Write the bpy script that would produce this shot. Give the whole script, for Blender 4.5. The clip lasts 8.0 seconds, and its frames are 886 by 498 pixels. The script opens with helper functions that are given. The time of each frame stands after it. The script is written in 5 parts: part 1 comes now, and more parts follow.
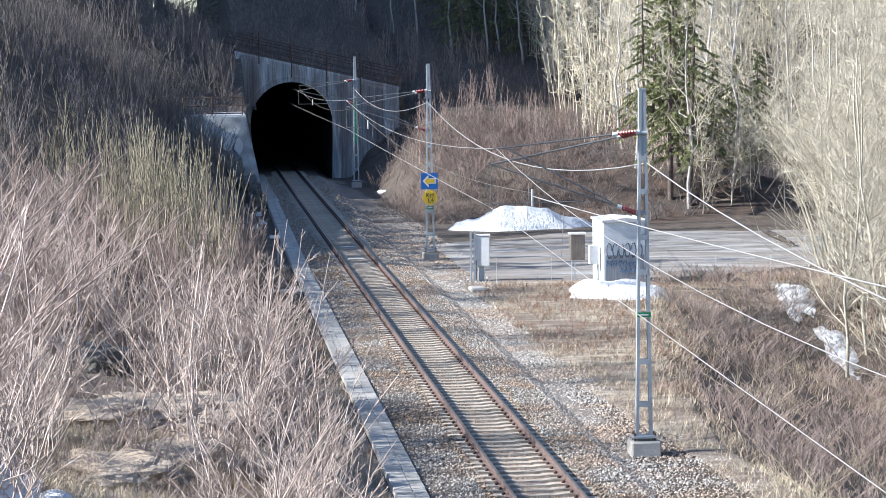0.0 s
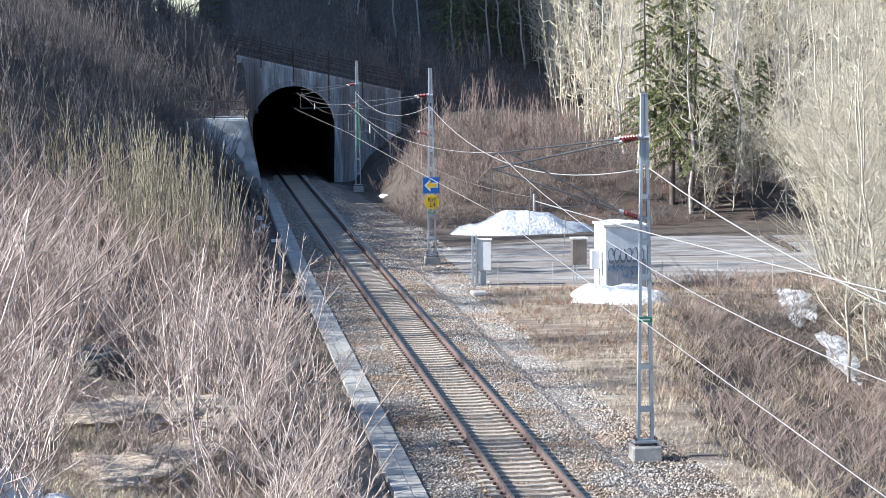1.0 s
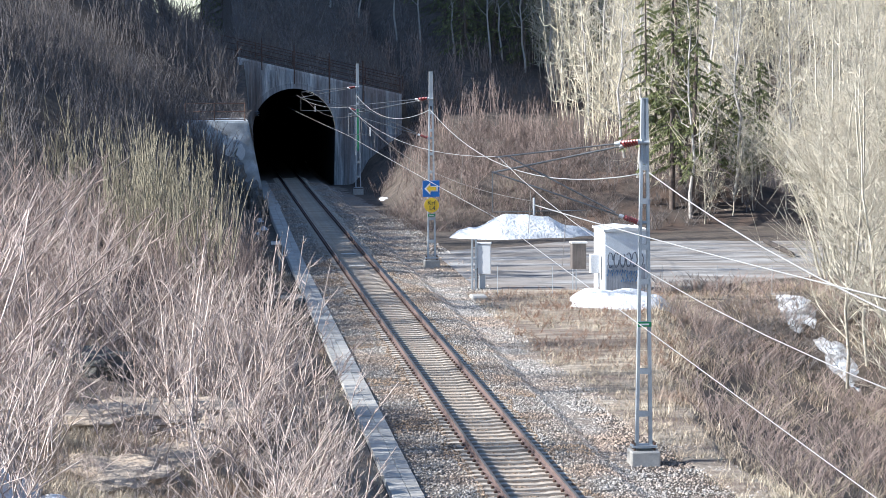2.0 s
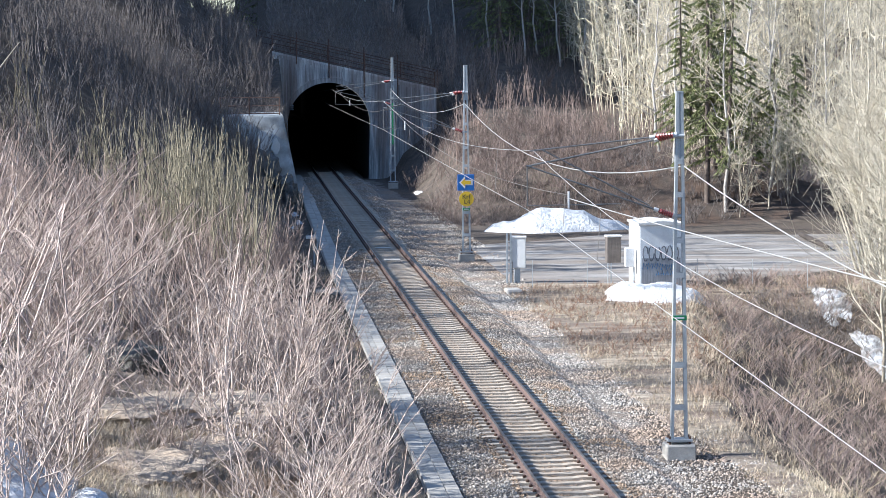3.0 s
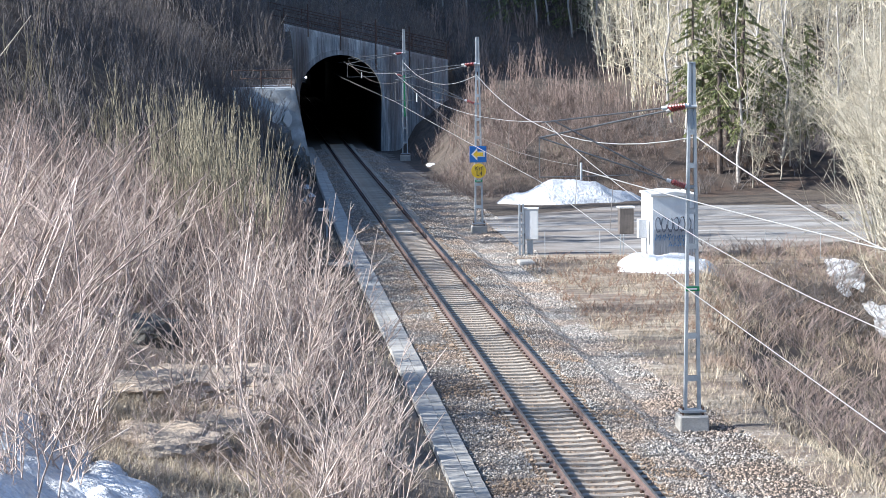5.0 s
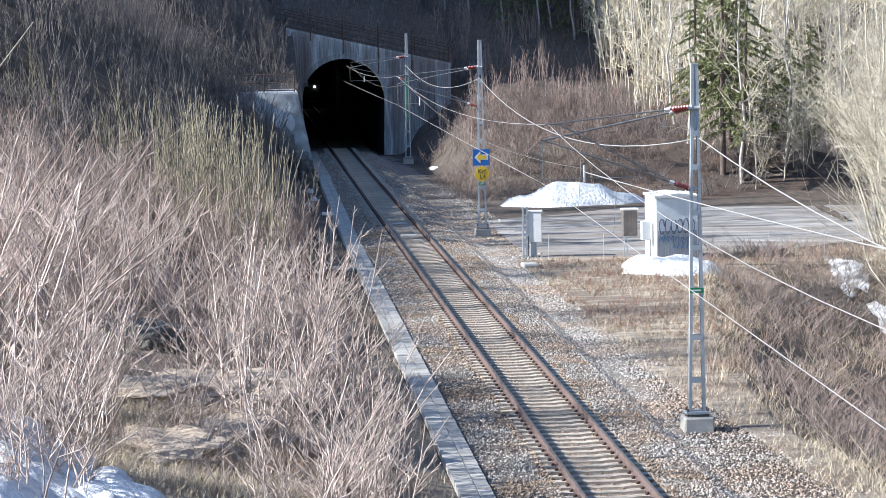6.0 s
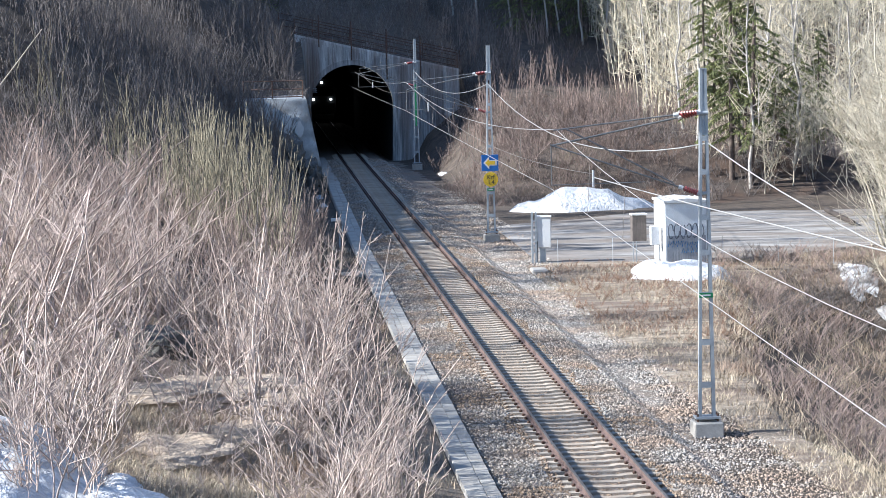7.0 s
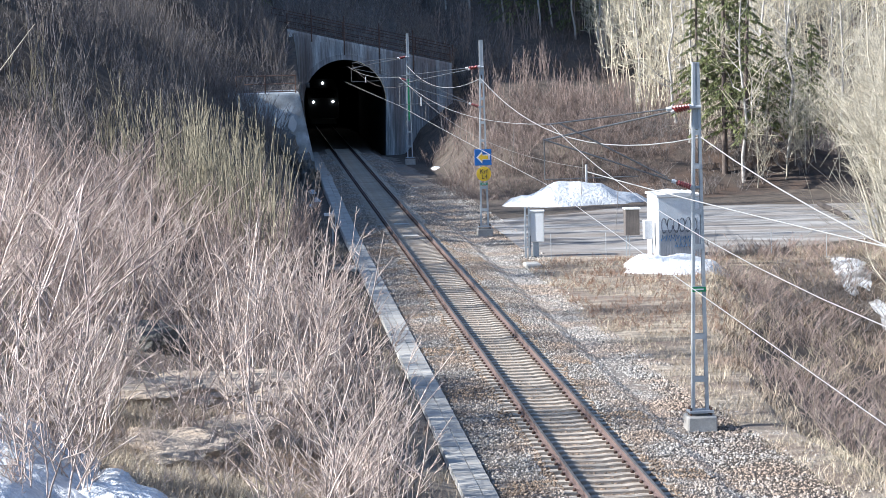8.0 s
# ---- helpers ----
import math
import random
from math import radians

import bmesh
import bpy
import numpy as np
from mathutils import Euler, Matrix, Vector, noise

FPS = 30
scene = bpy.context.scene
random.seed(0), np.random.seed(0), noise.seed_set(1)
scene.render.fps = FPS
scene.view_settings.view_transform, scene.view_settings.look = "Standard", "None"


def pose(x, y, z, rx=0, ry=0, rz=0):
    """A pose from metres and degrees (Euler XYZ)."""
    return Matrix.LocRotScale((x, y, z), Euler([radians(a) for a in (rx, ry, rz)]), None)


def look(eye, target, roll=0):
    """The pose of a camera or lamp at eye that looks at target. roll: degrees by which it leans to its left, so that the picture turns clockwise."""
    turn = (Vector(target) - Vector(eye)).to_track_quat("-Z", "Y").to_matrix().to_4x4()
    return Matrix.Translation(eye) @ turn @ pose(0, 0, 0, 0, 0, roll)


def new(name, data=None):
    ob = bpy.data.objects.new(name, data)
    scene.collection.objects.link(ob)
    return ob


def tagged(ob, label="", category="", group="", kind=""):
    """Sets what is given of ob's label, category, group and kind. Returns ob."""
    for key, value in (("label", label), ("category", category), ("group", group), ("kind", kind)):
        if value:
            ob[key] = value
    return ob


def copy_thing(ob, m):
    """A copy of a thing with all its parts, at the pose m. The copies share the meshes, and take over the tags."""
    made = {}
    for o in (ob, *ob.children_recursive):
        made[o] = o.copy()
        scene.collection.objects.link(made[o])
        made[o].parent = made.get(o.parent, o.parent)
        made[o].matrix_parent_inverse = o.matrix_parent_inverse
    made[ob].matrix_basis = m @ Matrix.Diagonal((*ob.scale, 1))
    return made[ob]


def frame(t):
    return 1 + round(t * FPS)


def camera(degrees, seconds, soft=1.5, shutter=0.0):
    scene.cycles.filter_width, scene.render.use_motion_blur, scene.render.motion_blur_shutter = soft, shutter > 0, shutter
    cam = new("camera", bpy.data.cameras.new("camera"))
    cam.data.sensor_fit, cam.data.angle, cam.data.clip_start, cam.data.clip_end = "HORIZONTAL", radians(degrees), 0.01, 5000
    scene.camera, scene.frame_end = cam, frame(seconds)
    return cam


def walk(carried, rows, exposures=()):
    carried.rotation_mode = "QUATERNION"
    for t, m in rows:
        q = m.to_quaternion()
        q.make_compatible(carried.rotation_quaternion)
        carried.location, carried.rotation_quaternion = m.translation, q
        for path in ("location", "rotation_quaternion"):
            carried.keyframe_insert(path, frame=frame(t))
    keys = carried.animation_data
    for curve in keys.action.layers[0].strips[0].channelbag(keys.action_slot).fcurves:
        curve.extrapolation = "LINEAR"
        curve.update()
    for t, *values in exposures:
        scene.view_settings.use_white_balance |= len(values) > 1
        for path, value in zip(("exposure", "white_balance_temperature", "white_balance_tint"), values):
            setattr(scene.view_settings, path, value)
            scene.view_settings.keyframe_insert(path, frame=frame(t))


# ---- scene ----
cam = camera(20.68, 8.0, soft=0.6)
EYE = (-7.455, 0.0, 9.627)
PATH = [
    (0.0, 85.1958, 0.7479, -5.9295),
    (0.5, 85.2561, 0.9051, -5.8285),
    (1.0, 85.2989, 0.6134, -5.8790),
    (1.5, 85.3512, 0.4847, -5.7047),
    (1.7, 85.3766, 0.3119, -5.9444),
    (2.8, 85.3463, 0.1711, -5.2516),
    (3.0, 85.2383, 0.3878, -5.0464),
    (3.5, 85.2629, 0.5230, -5.5296),
    (4.0, 85.2658, -0.1797, -4.3394),
    (4.5, 84.9573, -0.0746, -5.1512),
    (4.7, 84.5945, 0.2309, -4.9869),
    (5.8, 84.6023, 1.0775, -4.8140),
    (6.0, 84.6558, 1.0509, -4.7206),
    (6.5, 84.3338, 1.1353, -4.2303),
    (7.0, 84.7947, 1.2634, -4.5260),
    (7.5, 84.9147, 1.4524, -4.5461),
    (8.0, 84.6620, 1.3374, -4.6942),
]
walk(cam, [(t, pose(*EYE, rx, ry, rz)) for t, rx, ry, rz in PATH], [(0.0, 1.31, 5500, 9), (8.0, 1.31, 5500, 9)])

# ---- light ----
SUN_AZ, SUN_EL = -96.0, 32.0          # degrees from the track's far end, clockwise; height
world = bpy.data.worlds.new("world")
scene.world = world
world.use_nodes = True
wn = world.node_tree
sky = wn.nodes.new("ShaderNodeTexSky")
sky.sky_type = "NISHITA"
sky.sun_disc = False
sky.sun_elevation = radians(SUN_EL)
sky.sun_rotation = radians(SUN_AZ)
sky.dust_density = 0.4
wn.links.new(sky.outputs[0], wn.nodes["Background"].inputs[0])
wn.nodes["Background"].inputs[1].default_value = 0.085
sun_data = bpy.data.lights.new("sun", "SUN")
sun_data.energy, sun_data.angle, sun_data.color = 5.0, radians(0.6), (1.0, 0.90, 0.765)
sun = new("sun", sun_data)
az, el = radians(SUN_AZ), radians(SUN_EL)
sun_way = Vector((math.sin(az) * math.cos(el), math.cos(az) * math.cos(el), math.sin(el)))
sun.matrix_world = look(sun_way * 300, (0, 0, 0))


# ---- materials ----
def mat(name, a, b, scale=3.0, rough=0.85, bump=0.3, fine=40.0, c=None, c_scale=0.35, c_amount=0.5, metal=0.0, spread=0.0, stretch=(1, 1, 1), bump_dist=0.02, island=False):
    """Two tones mixed by a grain, a third by large patches, a piece-to-piece spread, and a fine relief."""
    m = bpy.data.materials.new(name)
    m.use_nodes = True
    nt = m.node_tree
    n, ln = nt.nodes, nt.links
    bsdf = n["Principled BSDF"]
    tc = n.new("ShaderNodeTexCoord")
    mp = n.new("ShaderNodeMapping")
    mp.inputs["Scale"].default_value = stretch
    ln.new(tc.outputs["Object"], mp.inputs["Vector"])

    def noise_node(s, detail, rough_n=0.6):
        t = n.new("ShaderNodeTexNoise")
        t.inputs["Scale"].default_value = s
        t.inputs["Detail"].default_value = detail
        t.inputs["Roughness"].default_value = rough_n
        ln.new(mp.outputs[0], t.inputs["Vector"])
        return t

    def ramp(src, lo, hi):
        r = n.new("ShaderNodeMapRange")
        r.inputs["From Min"].default_value, r.inputs["From Max"].default_value = lo, hi
        ln.new(src, r.inputs["Value"])
        return r.outputs[0]

    def mix(fac, x, y, mode="MIX"):
        t = n.new("ShaderNodeMix")
        t.data_type, t.blend_type = "RGBA", mode
        for sock, v in ((t.inputs["Factor"], fac), (t.inputs["A"], x), (t.inputs["B"], y)):
            if hasattr(v, "is_output"):
                ln.new(v, sock)
            else:
                sock.default_value = v if isinstance(v, float) else (*v, 1)
        return t.outputs["Result"]
    grain = noise_node(scale, 5)
    fine_n = noise_node(fine, 3)
    col = mix(ramp(grain.outputs[0], 0.36, 0.64), a, b)
    if c:
        big = noise_node(c_scale, 4)
        f = n.new("ShaderNodeMath")
        f.operation = "MULTIPLY"
        ln.new(ramp(big.outputs[0], 0.42, 0.62), f.inputs[0])
        f.inputs[1].default_value = c_amount
        col = mix(f.outputs[0], col, c)
    col = mix(ramp(fine_n.outputs[0], 0.3, 0.75), col, mix(1.0, col, (0.62, 0.62, 0.62), "MULTIPLY"))
    if spread:
        if island:
            info = n.new("ShaderNodeNewGeometry").outputs["Random Per Island"]
        else:
            info = n.new("ShaderNodeObjectInfo").outputs["Random"]
        hv = n.new("ShaderNodeHueSaturation")
        ln.new(ramp(info, 0, 1), hv.inputs["Value"])
        rng_node = hv.inputs["Value"].links[0].from_node
        rng_node.inputs["To Min"].default_value, rng_node.inputs["To Max"].default_value = 1 - spread, 1 + spread
        ln.new(col, hv.inputs["Color"])
        col = hv.outputs[0]
    ln.new(col, bsdf.inputs["Base Color"])
    rr = ramp(grain.outputs[0], 0.2, 0.8)
    rn = rr.node
    rn.inputs["To Min"].default_value, rn.inputs["To Max"].default_value = max(0.02, rough - 0.1), min(1, rough + 0.1)
    ln.new(rr, bsdf.inputs["Roughness"])
    bsdf.inputs["Metallic"].default_value = metal
    if bump:
        bp = n.new("ShaderNodeBump")
        bp.inputs["Strength"].default_value, bp.inputs["Distance"].default_value = bump, bump_dist
        ln.new(fine_n.outputs[0], bp.inputs["Height"])
        ln.new(bp.outputs[0], bsdf.inputs["Normal"])
    return m


def glow(name, colour, strength):
    m = bpy.data.materials.new(name)
    m.use_nodes = True
    b = m.node_tree.nodes["Principled BSDF"]
    b.inputs["Emission Color"].default_value, b.inputs["Emission Strength"].default_value = (*colour, 1), strength
    return m


M_SOIL = mat("leaf_litter_soil", (0.06, 0.047, 0.038), (0.16, 0.125, 0.098), 1.6, 0.95, 0.9, 14, (0.11, 0.085, 0.06), 0.22, 0.7, bump_dist=0.12)
M_LITTER = mat("pale_grass_litter", (0.32, 0.255, 0.195), (0.56, 0.475, 0.375), 2.2, 0.95, 1.0, 24, (0.17, 0.13, 0.10), 0.6, 0.6, bump_dist=0.1)
# litter with the trees' shade put into its colour
M_SHADESOIL = mat("tree_shade_litter", (0.05, 0.04, 0.034), (0.12, 0.09, 0.07), 1.6, 0.95, 0.9, 14, (0.16, 0.095, 0.06), 0.5, 0.5, bump_dist=0.12)
M_MOSS = mat("yellow_green_moss", (0.20, 0.20, 0.05), (0.36, 0.34, 0.10), 2.0, 0.9, 0.0, 30, spread=0.3, island=True)
M_GRAVEL = mat("crushed_gravel", (0.15, 0.13, 0.11), (0.31, 0.275, 0.235), 9, 0.95, 1.0, 22, (0.27, 0.20, 0.145), 0.45, 0.7, bump_dist=0.06)
M_ROAD = mat("gravel_road", (0.17, 0.16, 0.15), (0.42, 0.405, 0.385), 1.3, 0.95, 0.9, 12, (0.22, 0.18, 0.145), 0.5, 0.75, stretch=(0.28, 1.0, 1), bump_dist=0.03)
M_STONE = mat("ballast_stone", (0.32, 0.295, 0.265), (0.52, 0.48, 0.43), 9, 0.9, 0.4, 60, (0.40, 0.29, 0.205), 0.45, 0.75, spread=0.45, island=True)
M_RUSTSTONE = mat("rusty_ballast", (0.25, 0.18, 0.125), (0.42, 0.32, 0.23), 9, 0.9, 0.4, 60, spread=0.4, island=True)
M_SLEEPER = mat("sleeper_concrete", (0.46, 0.41, 0.34), (0.62, 0.565, 0.48), 6, 0.9, 0.3, 70, (0.34, 0.25, 0.18), 2.0, 0.6, spread=0.12)
M_RAIL = mat("rail_rust", (0.13, 0.088, 0.078), (0.23, 0.168, 0.152), 8, 0.85, 0.3, 60, (0.16, 0.11, 0.095), 1.5, 0.5, metal=0.2)
M_RAILTOP = mat("rail_polished", (0.50, 0.47, 0.46), (0.62, 0.59, 0.57), 10, 0.32, 0.05, 80, metal=0.9)
M_CLIP = mat("rail_clip", (0.07, 0.045, 0.035), (0.14, 0.08, 0.06), 20, 0.8, 0.2, 60, metal=0.4)
M_LID = mat("trough_concrete", (0.40, 0.385, 0.355), (0.55, 0.53, 0.49), 3.5, 0.9, 0.35, 60, (0.34, 0.31, 0.265), 1.2, 0.5, spread=0.14)
M_PORTAL = mat("weathered_portal_concrete", (0.30, 0.32, 0.34), (0.80, 0.82, 0.82), 3.2, 0.9, 0.5, 30, (0.25, 0.19, 0.17), 0.35, 0.75, stretch=(2.2, 1, 0.16), bump_dist=0.04, spread=0.3)
M_WING = mat("pale_wing_concrete", (0.48, 0.51, 0.53), (0.70, 0.73, 0.74), 1.5, 0.9, 0.5, 30, (0.26, 0.25, 0.23), 0.6, 0.7, bump_dist=0.04)
M_TUNNEL = mat("near_black_tunnel_lining", (0.018, 0.017, 0.016), (0.04, 0.038, 0.035), 1.5, 0.95, 0.6, 12, bump_dist=0.1)
M_ROCK = mat("cliff_rock", (0.14, 0.135, 0.125), (0.26, 0.25, 0.235), 1.2, 0.9, 0.9, 9, (0.11, 0.10, 0.075), 0.5, 0.7, bump_dist=0.15)
M_LEDGE = mat("tan_bedrock", (0.44, 0.35, 0.26), (0.60, 0.50, 0.39), 1.8, 0.9, 0.8, 14, (0.34, 0.28, 0.22), 0.9, 0.6, bump_dist=0.06)
M_SNOW = mat("old_snow", (0.74, 0.76, 0.78), (0.86, 0.87, 0.88), 2.5, 0.7, 1.0, 6, (0.60, 0.58, 0.55), 1.3, 0.45, bump_dist=0.11)
M_DIRTYSNOW = mat("dirty_snow", (0.55, 0.55, 0.55), (0.80, 0.81, 0.82), 3, 0.8, 0.9, 9, (0.20, 0.17, 0.14), 1.1, 0.8, bump_dist=0.1)
M_STEEL = mat("galvanised_steel", (0.44, 0.47, 0.49), (0.56, 0.59, 0.61), 6, 0.55, 0.1, 60, (0.40, 0.42, 0.44), 1.5, 0.5, metal=0.25)
M_TUBE = mat("dull_tube", (0.20, 0.205, 0.205), (0.31, 0.315, 0.315), 8, 0.5, 0.1, 60, metal=0.5)
M_WIRE = mat("wire_metal", (0.50, 0.50, 0.48), (0.62, 0.61, 0.58), 8, 0.45, 0.0, 60, metal=0.35)
M_DARKWIRE = mat("copper_wire", (0.24, 0.22, 0.20), (0.34, 0.31, 0.28), 8, 0.5, 0.0, 60, metal=0.4)
M_RED = mat("red_insulator", (0.24, 0.035, 0.035), (0.34, 0.06, 0.055), 10, 0.3, 0.0, 60)
M_WHITE = mat("white_paint", (0.72, 0.73, 0.73), (0.80, 0.80, 0.80), 2.0, 0.5, 0.08, 50, (0.66, 0.66, 0.63), 1.0, 0.4)
M_CABSIDE = mat("cabinet_shade_paint", (0.66, 0.70, 0.74), (0.74, 0.78, 0.81), 1.6, 0.55, 0.08, 50, (0.60, 0.62, 0.63), 1.2, 0.5)
M_ROOF = mat("cabinet_roof_sheet", (0.62, 0.62, 0.61), (0.74, 0.74, 0.73), 3, 0.5, 0.1, 50)
M_BROWNBOX = mat("brown_grey_board", (0.11, 0.095, 0.085), (0.18, 0.155, 0.14), 3, 0.8, 0.2, 40, stretch=(3, 3, 0.6))
M_SPRAY = mat("dark_spray_paint", (0.07, 0.08, 0.11), (0.13, 0.14, 0.17), 6, 0.7, 0.0, 40)
M_BLUESPRAY = mat("blue_spray_paint", (0.02, 0.13, 0.34), (0.04, 0.20, 0.45), 6, 0.7, 0.0, 40)
M_GREYSPRAY = mat("smeared_grey_paint", (0.26, 0.28, 0.31), (0.40, 0.42, 0.45), 4, 0.8, 0.0, 30, stretch=(4, 4, 0.5))
M_SIGNBLUE = mat("sign_blue", (0.015, 0.12, 0.42), (0.02, 0.15, 0.48), 3, 0.4, 0.0, 40)
M_SIGNYELLOW = mat("sign_yellow", (0.78, 0.50, 0.02), (0.85, 0.57, 0.03), 3, 0.4, 0.0, 40)
M_SIGNGREEN = mat("sign_green", (0.02, 0.22, 0.08), (0.03, 0.28, 0.11), 3, 0.5, 0.0, 40)
M_VERGE = mat("dead_grass_turf", (0.22, 0.175, 0.13), (0.58, 0.50, 0.385), 1.6, 0.95, 1.0, 22, (0.20, 0.14, 0.11), 0.3, 0.75, stretch=(0.5, 1.3, 1), bump_dist=0.08)
M_BLACK = mat("black_enamel", (0.02, 0.02, 0.02), (0.03, 0.03, 0.03), 3, 0.5, 0.0, 40)
M_RAILING = mat("rusty_railing", (0.085, 0.055, 0.045), (0.15, 0.085, 0.06), 6, 0.85, 0.2, 40)
M_TIMBER = mat("weathered_timber", (0.20, 0.15, 0.11), (0.32, 0.23, 0.16), 3, 0.9, 0.3, 40, stretch=(0.4, 4, 4))
M_TWIG = mat("sunbleached_twig", (0.50, 0.395, 0.335), (0.74, 0.62, 0.54), 2.0, 0.8, 0.0, 30, spread=0.3, island=True)
M_TWIGPINK = mat("pinkish_twig", (0.40, 0.31, 0.27), (0.64, 0.525, 0.465), 2.0, 0.8, 0.0, 30, spread=0.4, island=True)
M_TWIGRED = mat("reddish_twig", (0.33, 0.245, 0.205), (0.49, 0.385, 0.33), 2.0, 0.8, 0.0, 30, spread=0.3, island=True)
M_TWIGGREEN = mat("olive_willow_stem", (0.25, 0.22, 0.145), (0.40, 0.35, 0.245), 2.0, 0.8, 0.0, 30, spread=0.3, island=True)
M_RUSTTWIG = mat("rusty_heather_twig", (0.27, 0.155, 0.105), (0.42, 0.275, 0.19), 2.0, 0.85, 0.0, 30, spread=0.35, island=True)
M_LOG = mat("wet_dark_bark", (0.045, 0.035, 0.03), (0.10, 0.08, 0.065), 5, 0.95, 0.4, 25)
M_SLOPETWIG = mat("slope_twig", (0.15, 0.11, 0.095), (0.32, 0.25, 0.215), 2.0, 0.85, 0.0, 30, spread=0.4, island=True)
M_TWIGDARK = mat("dark_twig", (0.15, 0.13, 0.122), (0.30, 0.265, 0.245), 2.0, 0.85, 0.0, 30, spread=0.35, island=True)
M_GRASS = mat("dead_grass", (0.45, 0.37, 0.26), (0.66, 0.56, 0.41), 1.0, 0.9, 0.0, 30, (0.27, 0.18, 0.13), 0.28, 0.8, spread=0.4, island=True)
M_BIRCH = mat("birch_bark", (0.52, 0.48, 0.43), (0.70, 0.67, 0.62), 3, 0.8, 0.2, 20, (0.16, 0.14, 0.12), 3.0, 0.55, stretch=(1, 1, 2.5))
M_ASPEN = mat("grey_green_bark", (0.55, 0.49, 0.375), (0.76, 0.69, 0.555), 3, 0.85, 0.2, 20, (0.20, 0.18, 0.13), 2.0, 0.5, spread=0.2, stretch=(1, 1, 2))
M_CROWN = mat("pale_crown_twig", (0.74, 0.65, 0.49), (0.90, 0.82, 0.65), 1.0, 0.85, 0.0, 30, (0.55, 0.49, 0.32), 0.3, 0.6, spread=0.45, island=True)
M_SPRUCE = mat("spruce_needle", (0.10, 0.12, 0.045), (0.26, 0.275, 0.105), 1.5, 0.8, 0.0, 30, spread=0.4, island=True)
M_SPRUCEBARK = mat("spruce_bark", (0.11, 0.085, 0.07), (0.19, 0.15, 0.125), 5, 0.95, 0.4, 25)
M_TRAIN = mat("train_paint", (0.012, 0.013, 0.014), (0.018, 0.019, 0.02), 2, 0.6, 0.0, 40)
M_GLASS = mat("dark_cab_glass", (0.01, 0.012, 0.014), (0.015, 0.017, 0.02), 2, 0.05, 0.0, 40)
M_LAMP = glow("headlight_glow", (1.0, 0.97, 0.9), 4.0)


# ---- mesh helpers ----
def smooth(a, b, v):
    t = np.clip((np.asarray(v, float) - a) / (b - a), 0, 1)
    return t * t * (3 - 2 * t)


def link(name, me, material, parent=None, label="", shade=False):
    ob = new(name, me)
    if material and not me.materials:
        me.materials.append(material)
    if shade:
        me.polygons.foreach_set("use_smooth", [True] * len(me.polygons))
    if parent is not None:
        ob.parent = parent
    if label:
        tagged(ob, label)
    return ob


def part(name, bm, material, parent=None, label="", shade=False):
    me = bpy.data.meshes.new(name)
    bmesh.ops.recalc_face_normals(bm, faces=bm.faces[:])
    bm.to_mesh(me)
    bm.free()
    return link(name, me, material, parent, label, shade)


def mesh_of(name, V, F):
    """A mesh from arrays of corners and of faces with equally many corners."""
    V, F = np.asarray(V, np.float32), np.asarray(F, np.int32)
    me = bpy.data.meshes.new(name)
    me.vertices.add(len(V))
    me.vertices.foreach_set("co", V.ravel())
    k = F.shape[1]
    me.loops.add(F.size)
    me.loops.foreach_set("vertex_index", F.ravel())
    me.polygons.add(len(F))
    me.polygons.foreach_set("loop_start", np.arange(0, F.size, k, dtype=np.int32))
    me.update(calc_edges=True)
    me.validate()
    return me


def empty(name, m=None, label="", category="", group="", kind=""):
    ob = new(name)
    ob.empty_display_size = 0.2
    if m is not None:
        ob.matrix_basis = m
    return tagged(ob, label, category, group, kind)


def box(bm, x0, x1, y0, y1, z0, z1, bevel=0.0, m=None):
    vs = bmesh.ops.create_cube(bm, size=1.0)["verts"]
    for v in vs:
        v.co = Vector((x0 + (v.co.x + 0.5) * (x1 - x0), y0 + (v.co.y + 0.5) * (y1 - y0), z0 + (v.co.z + 0.5) * (z1 - z0)))
    if bevel:
        es = list({e for v in vs for e in v.link_edges})
        r = bmesh.ops.bevel(bm, geom=es, offset=bevel, segments=1, affect="EDGES")
        vs = list({v for f in r["faces"] for v in f.verts} | {v for v in vs if v.is_valid})
    if m is not None:
        for v in vs:
            v.co = m @ v.co
    return bm


def boxed(*a, **k):
    return box(bmesh.new(), *a, **k)


def prism(bm, outline, axis, lo, hi):
    """A closed outline in the two other axes, drawn along axis from lo to hi."""
    rings = []
    for w in (lo, hi):
        ring = []
        for a, b in outline:
            co = {"x": (w, a, b), "y": (a, w, b), "z": (a, b, w)}[axis]
            ring.append(bm.verts.new(co))
        rings.append(ring)
    n = len(outline)
    for i in range(n):
        bm.faces.new((rings[0][i], rings[0][(i + 1) % n], rings[1][(i + 1) % n], rings[1][i]))
    bm.faces.new(rings[0])
    bm.faces.new(rings[1][::-1])
    return bm


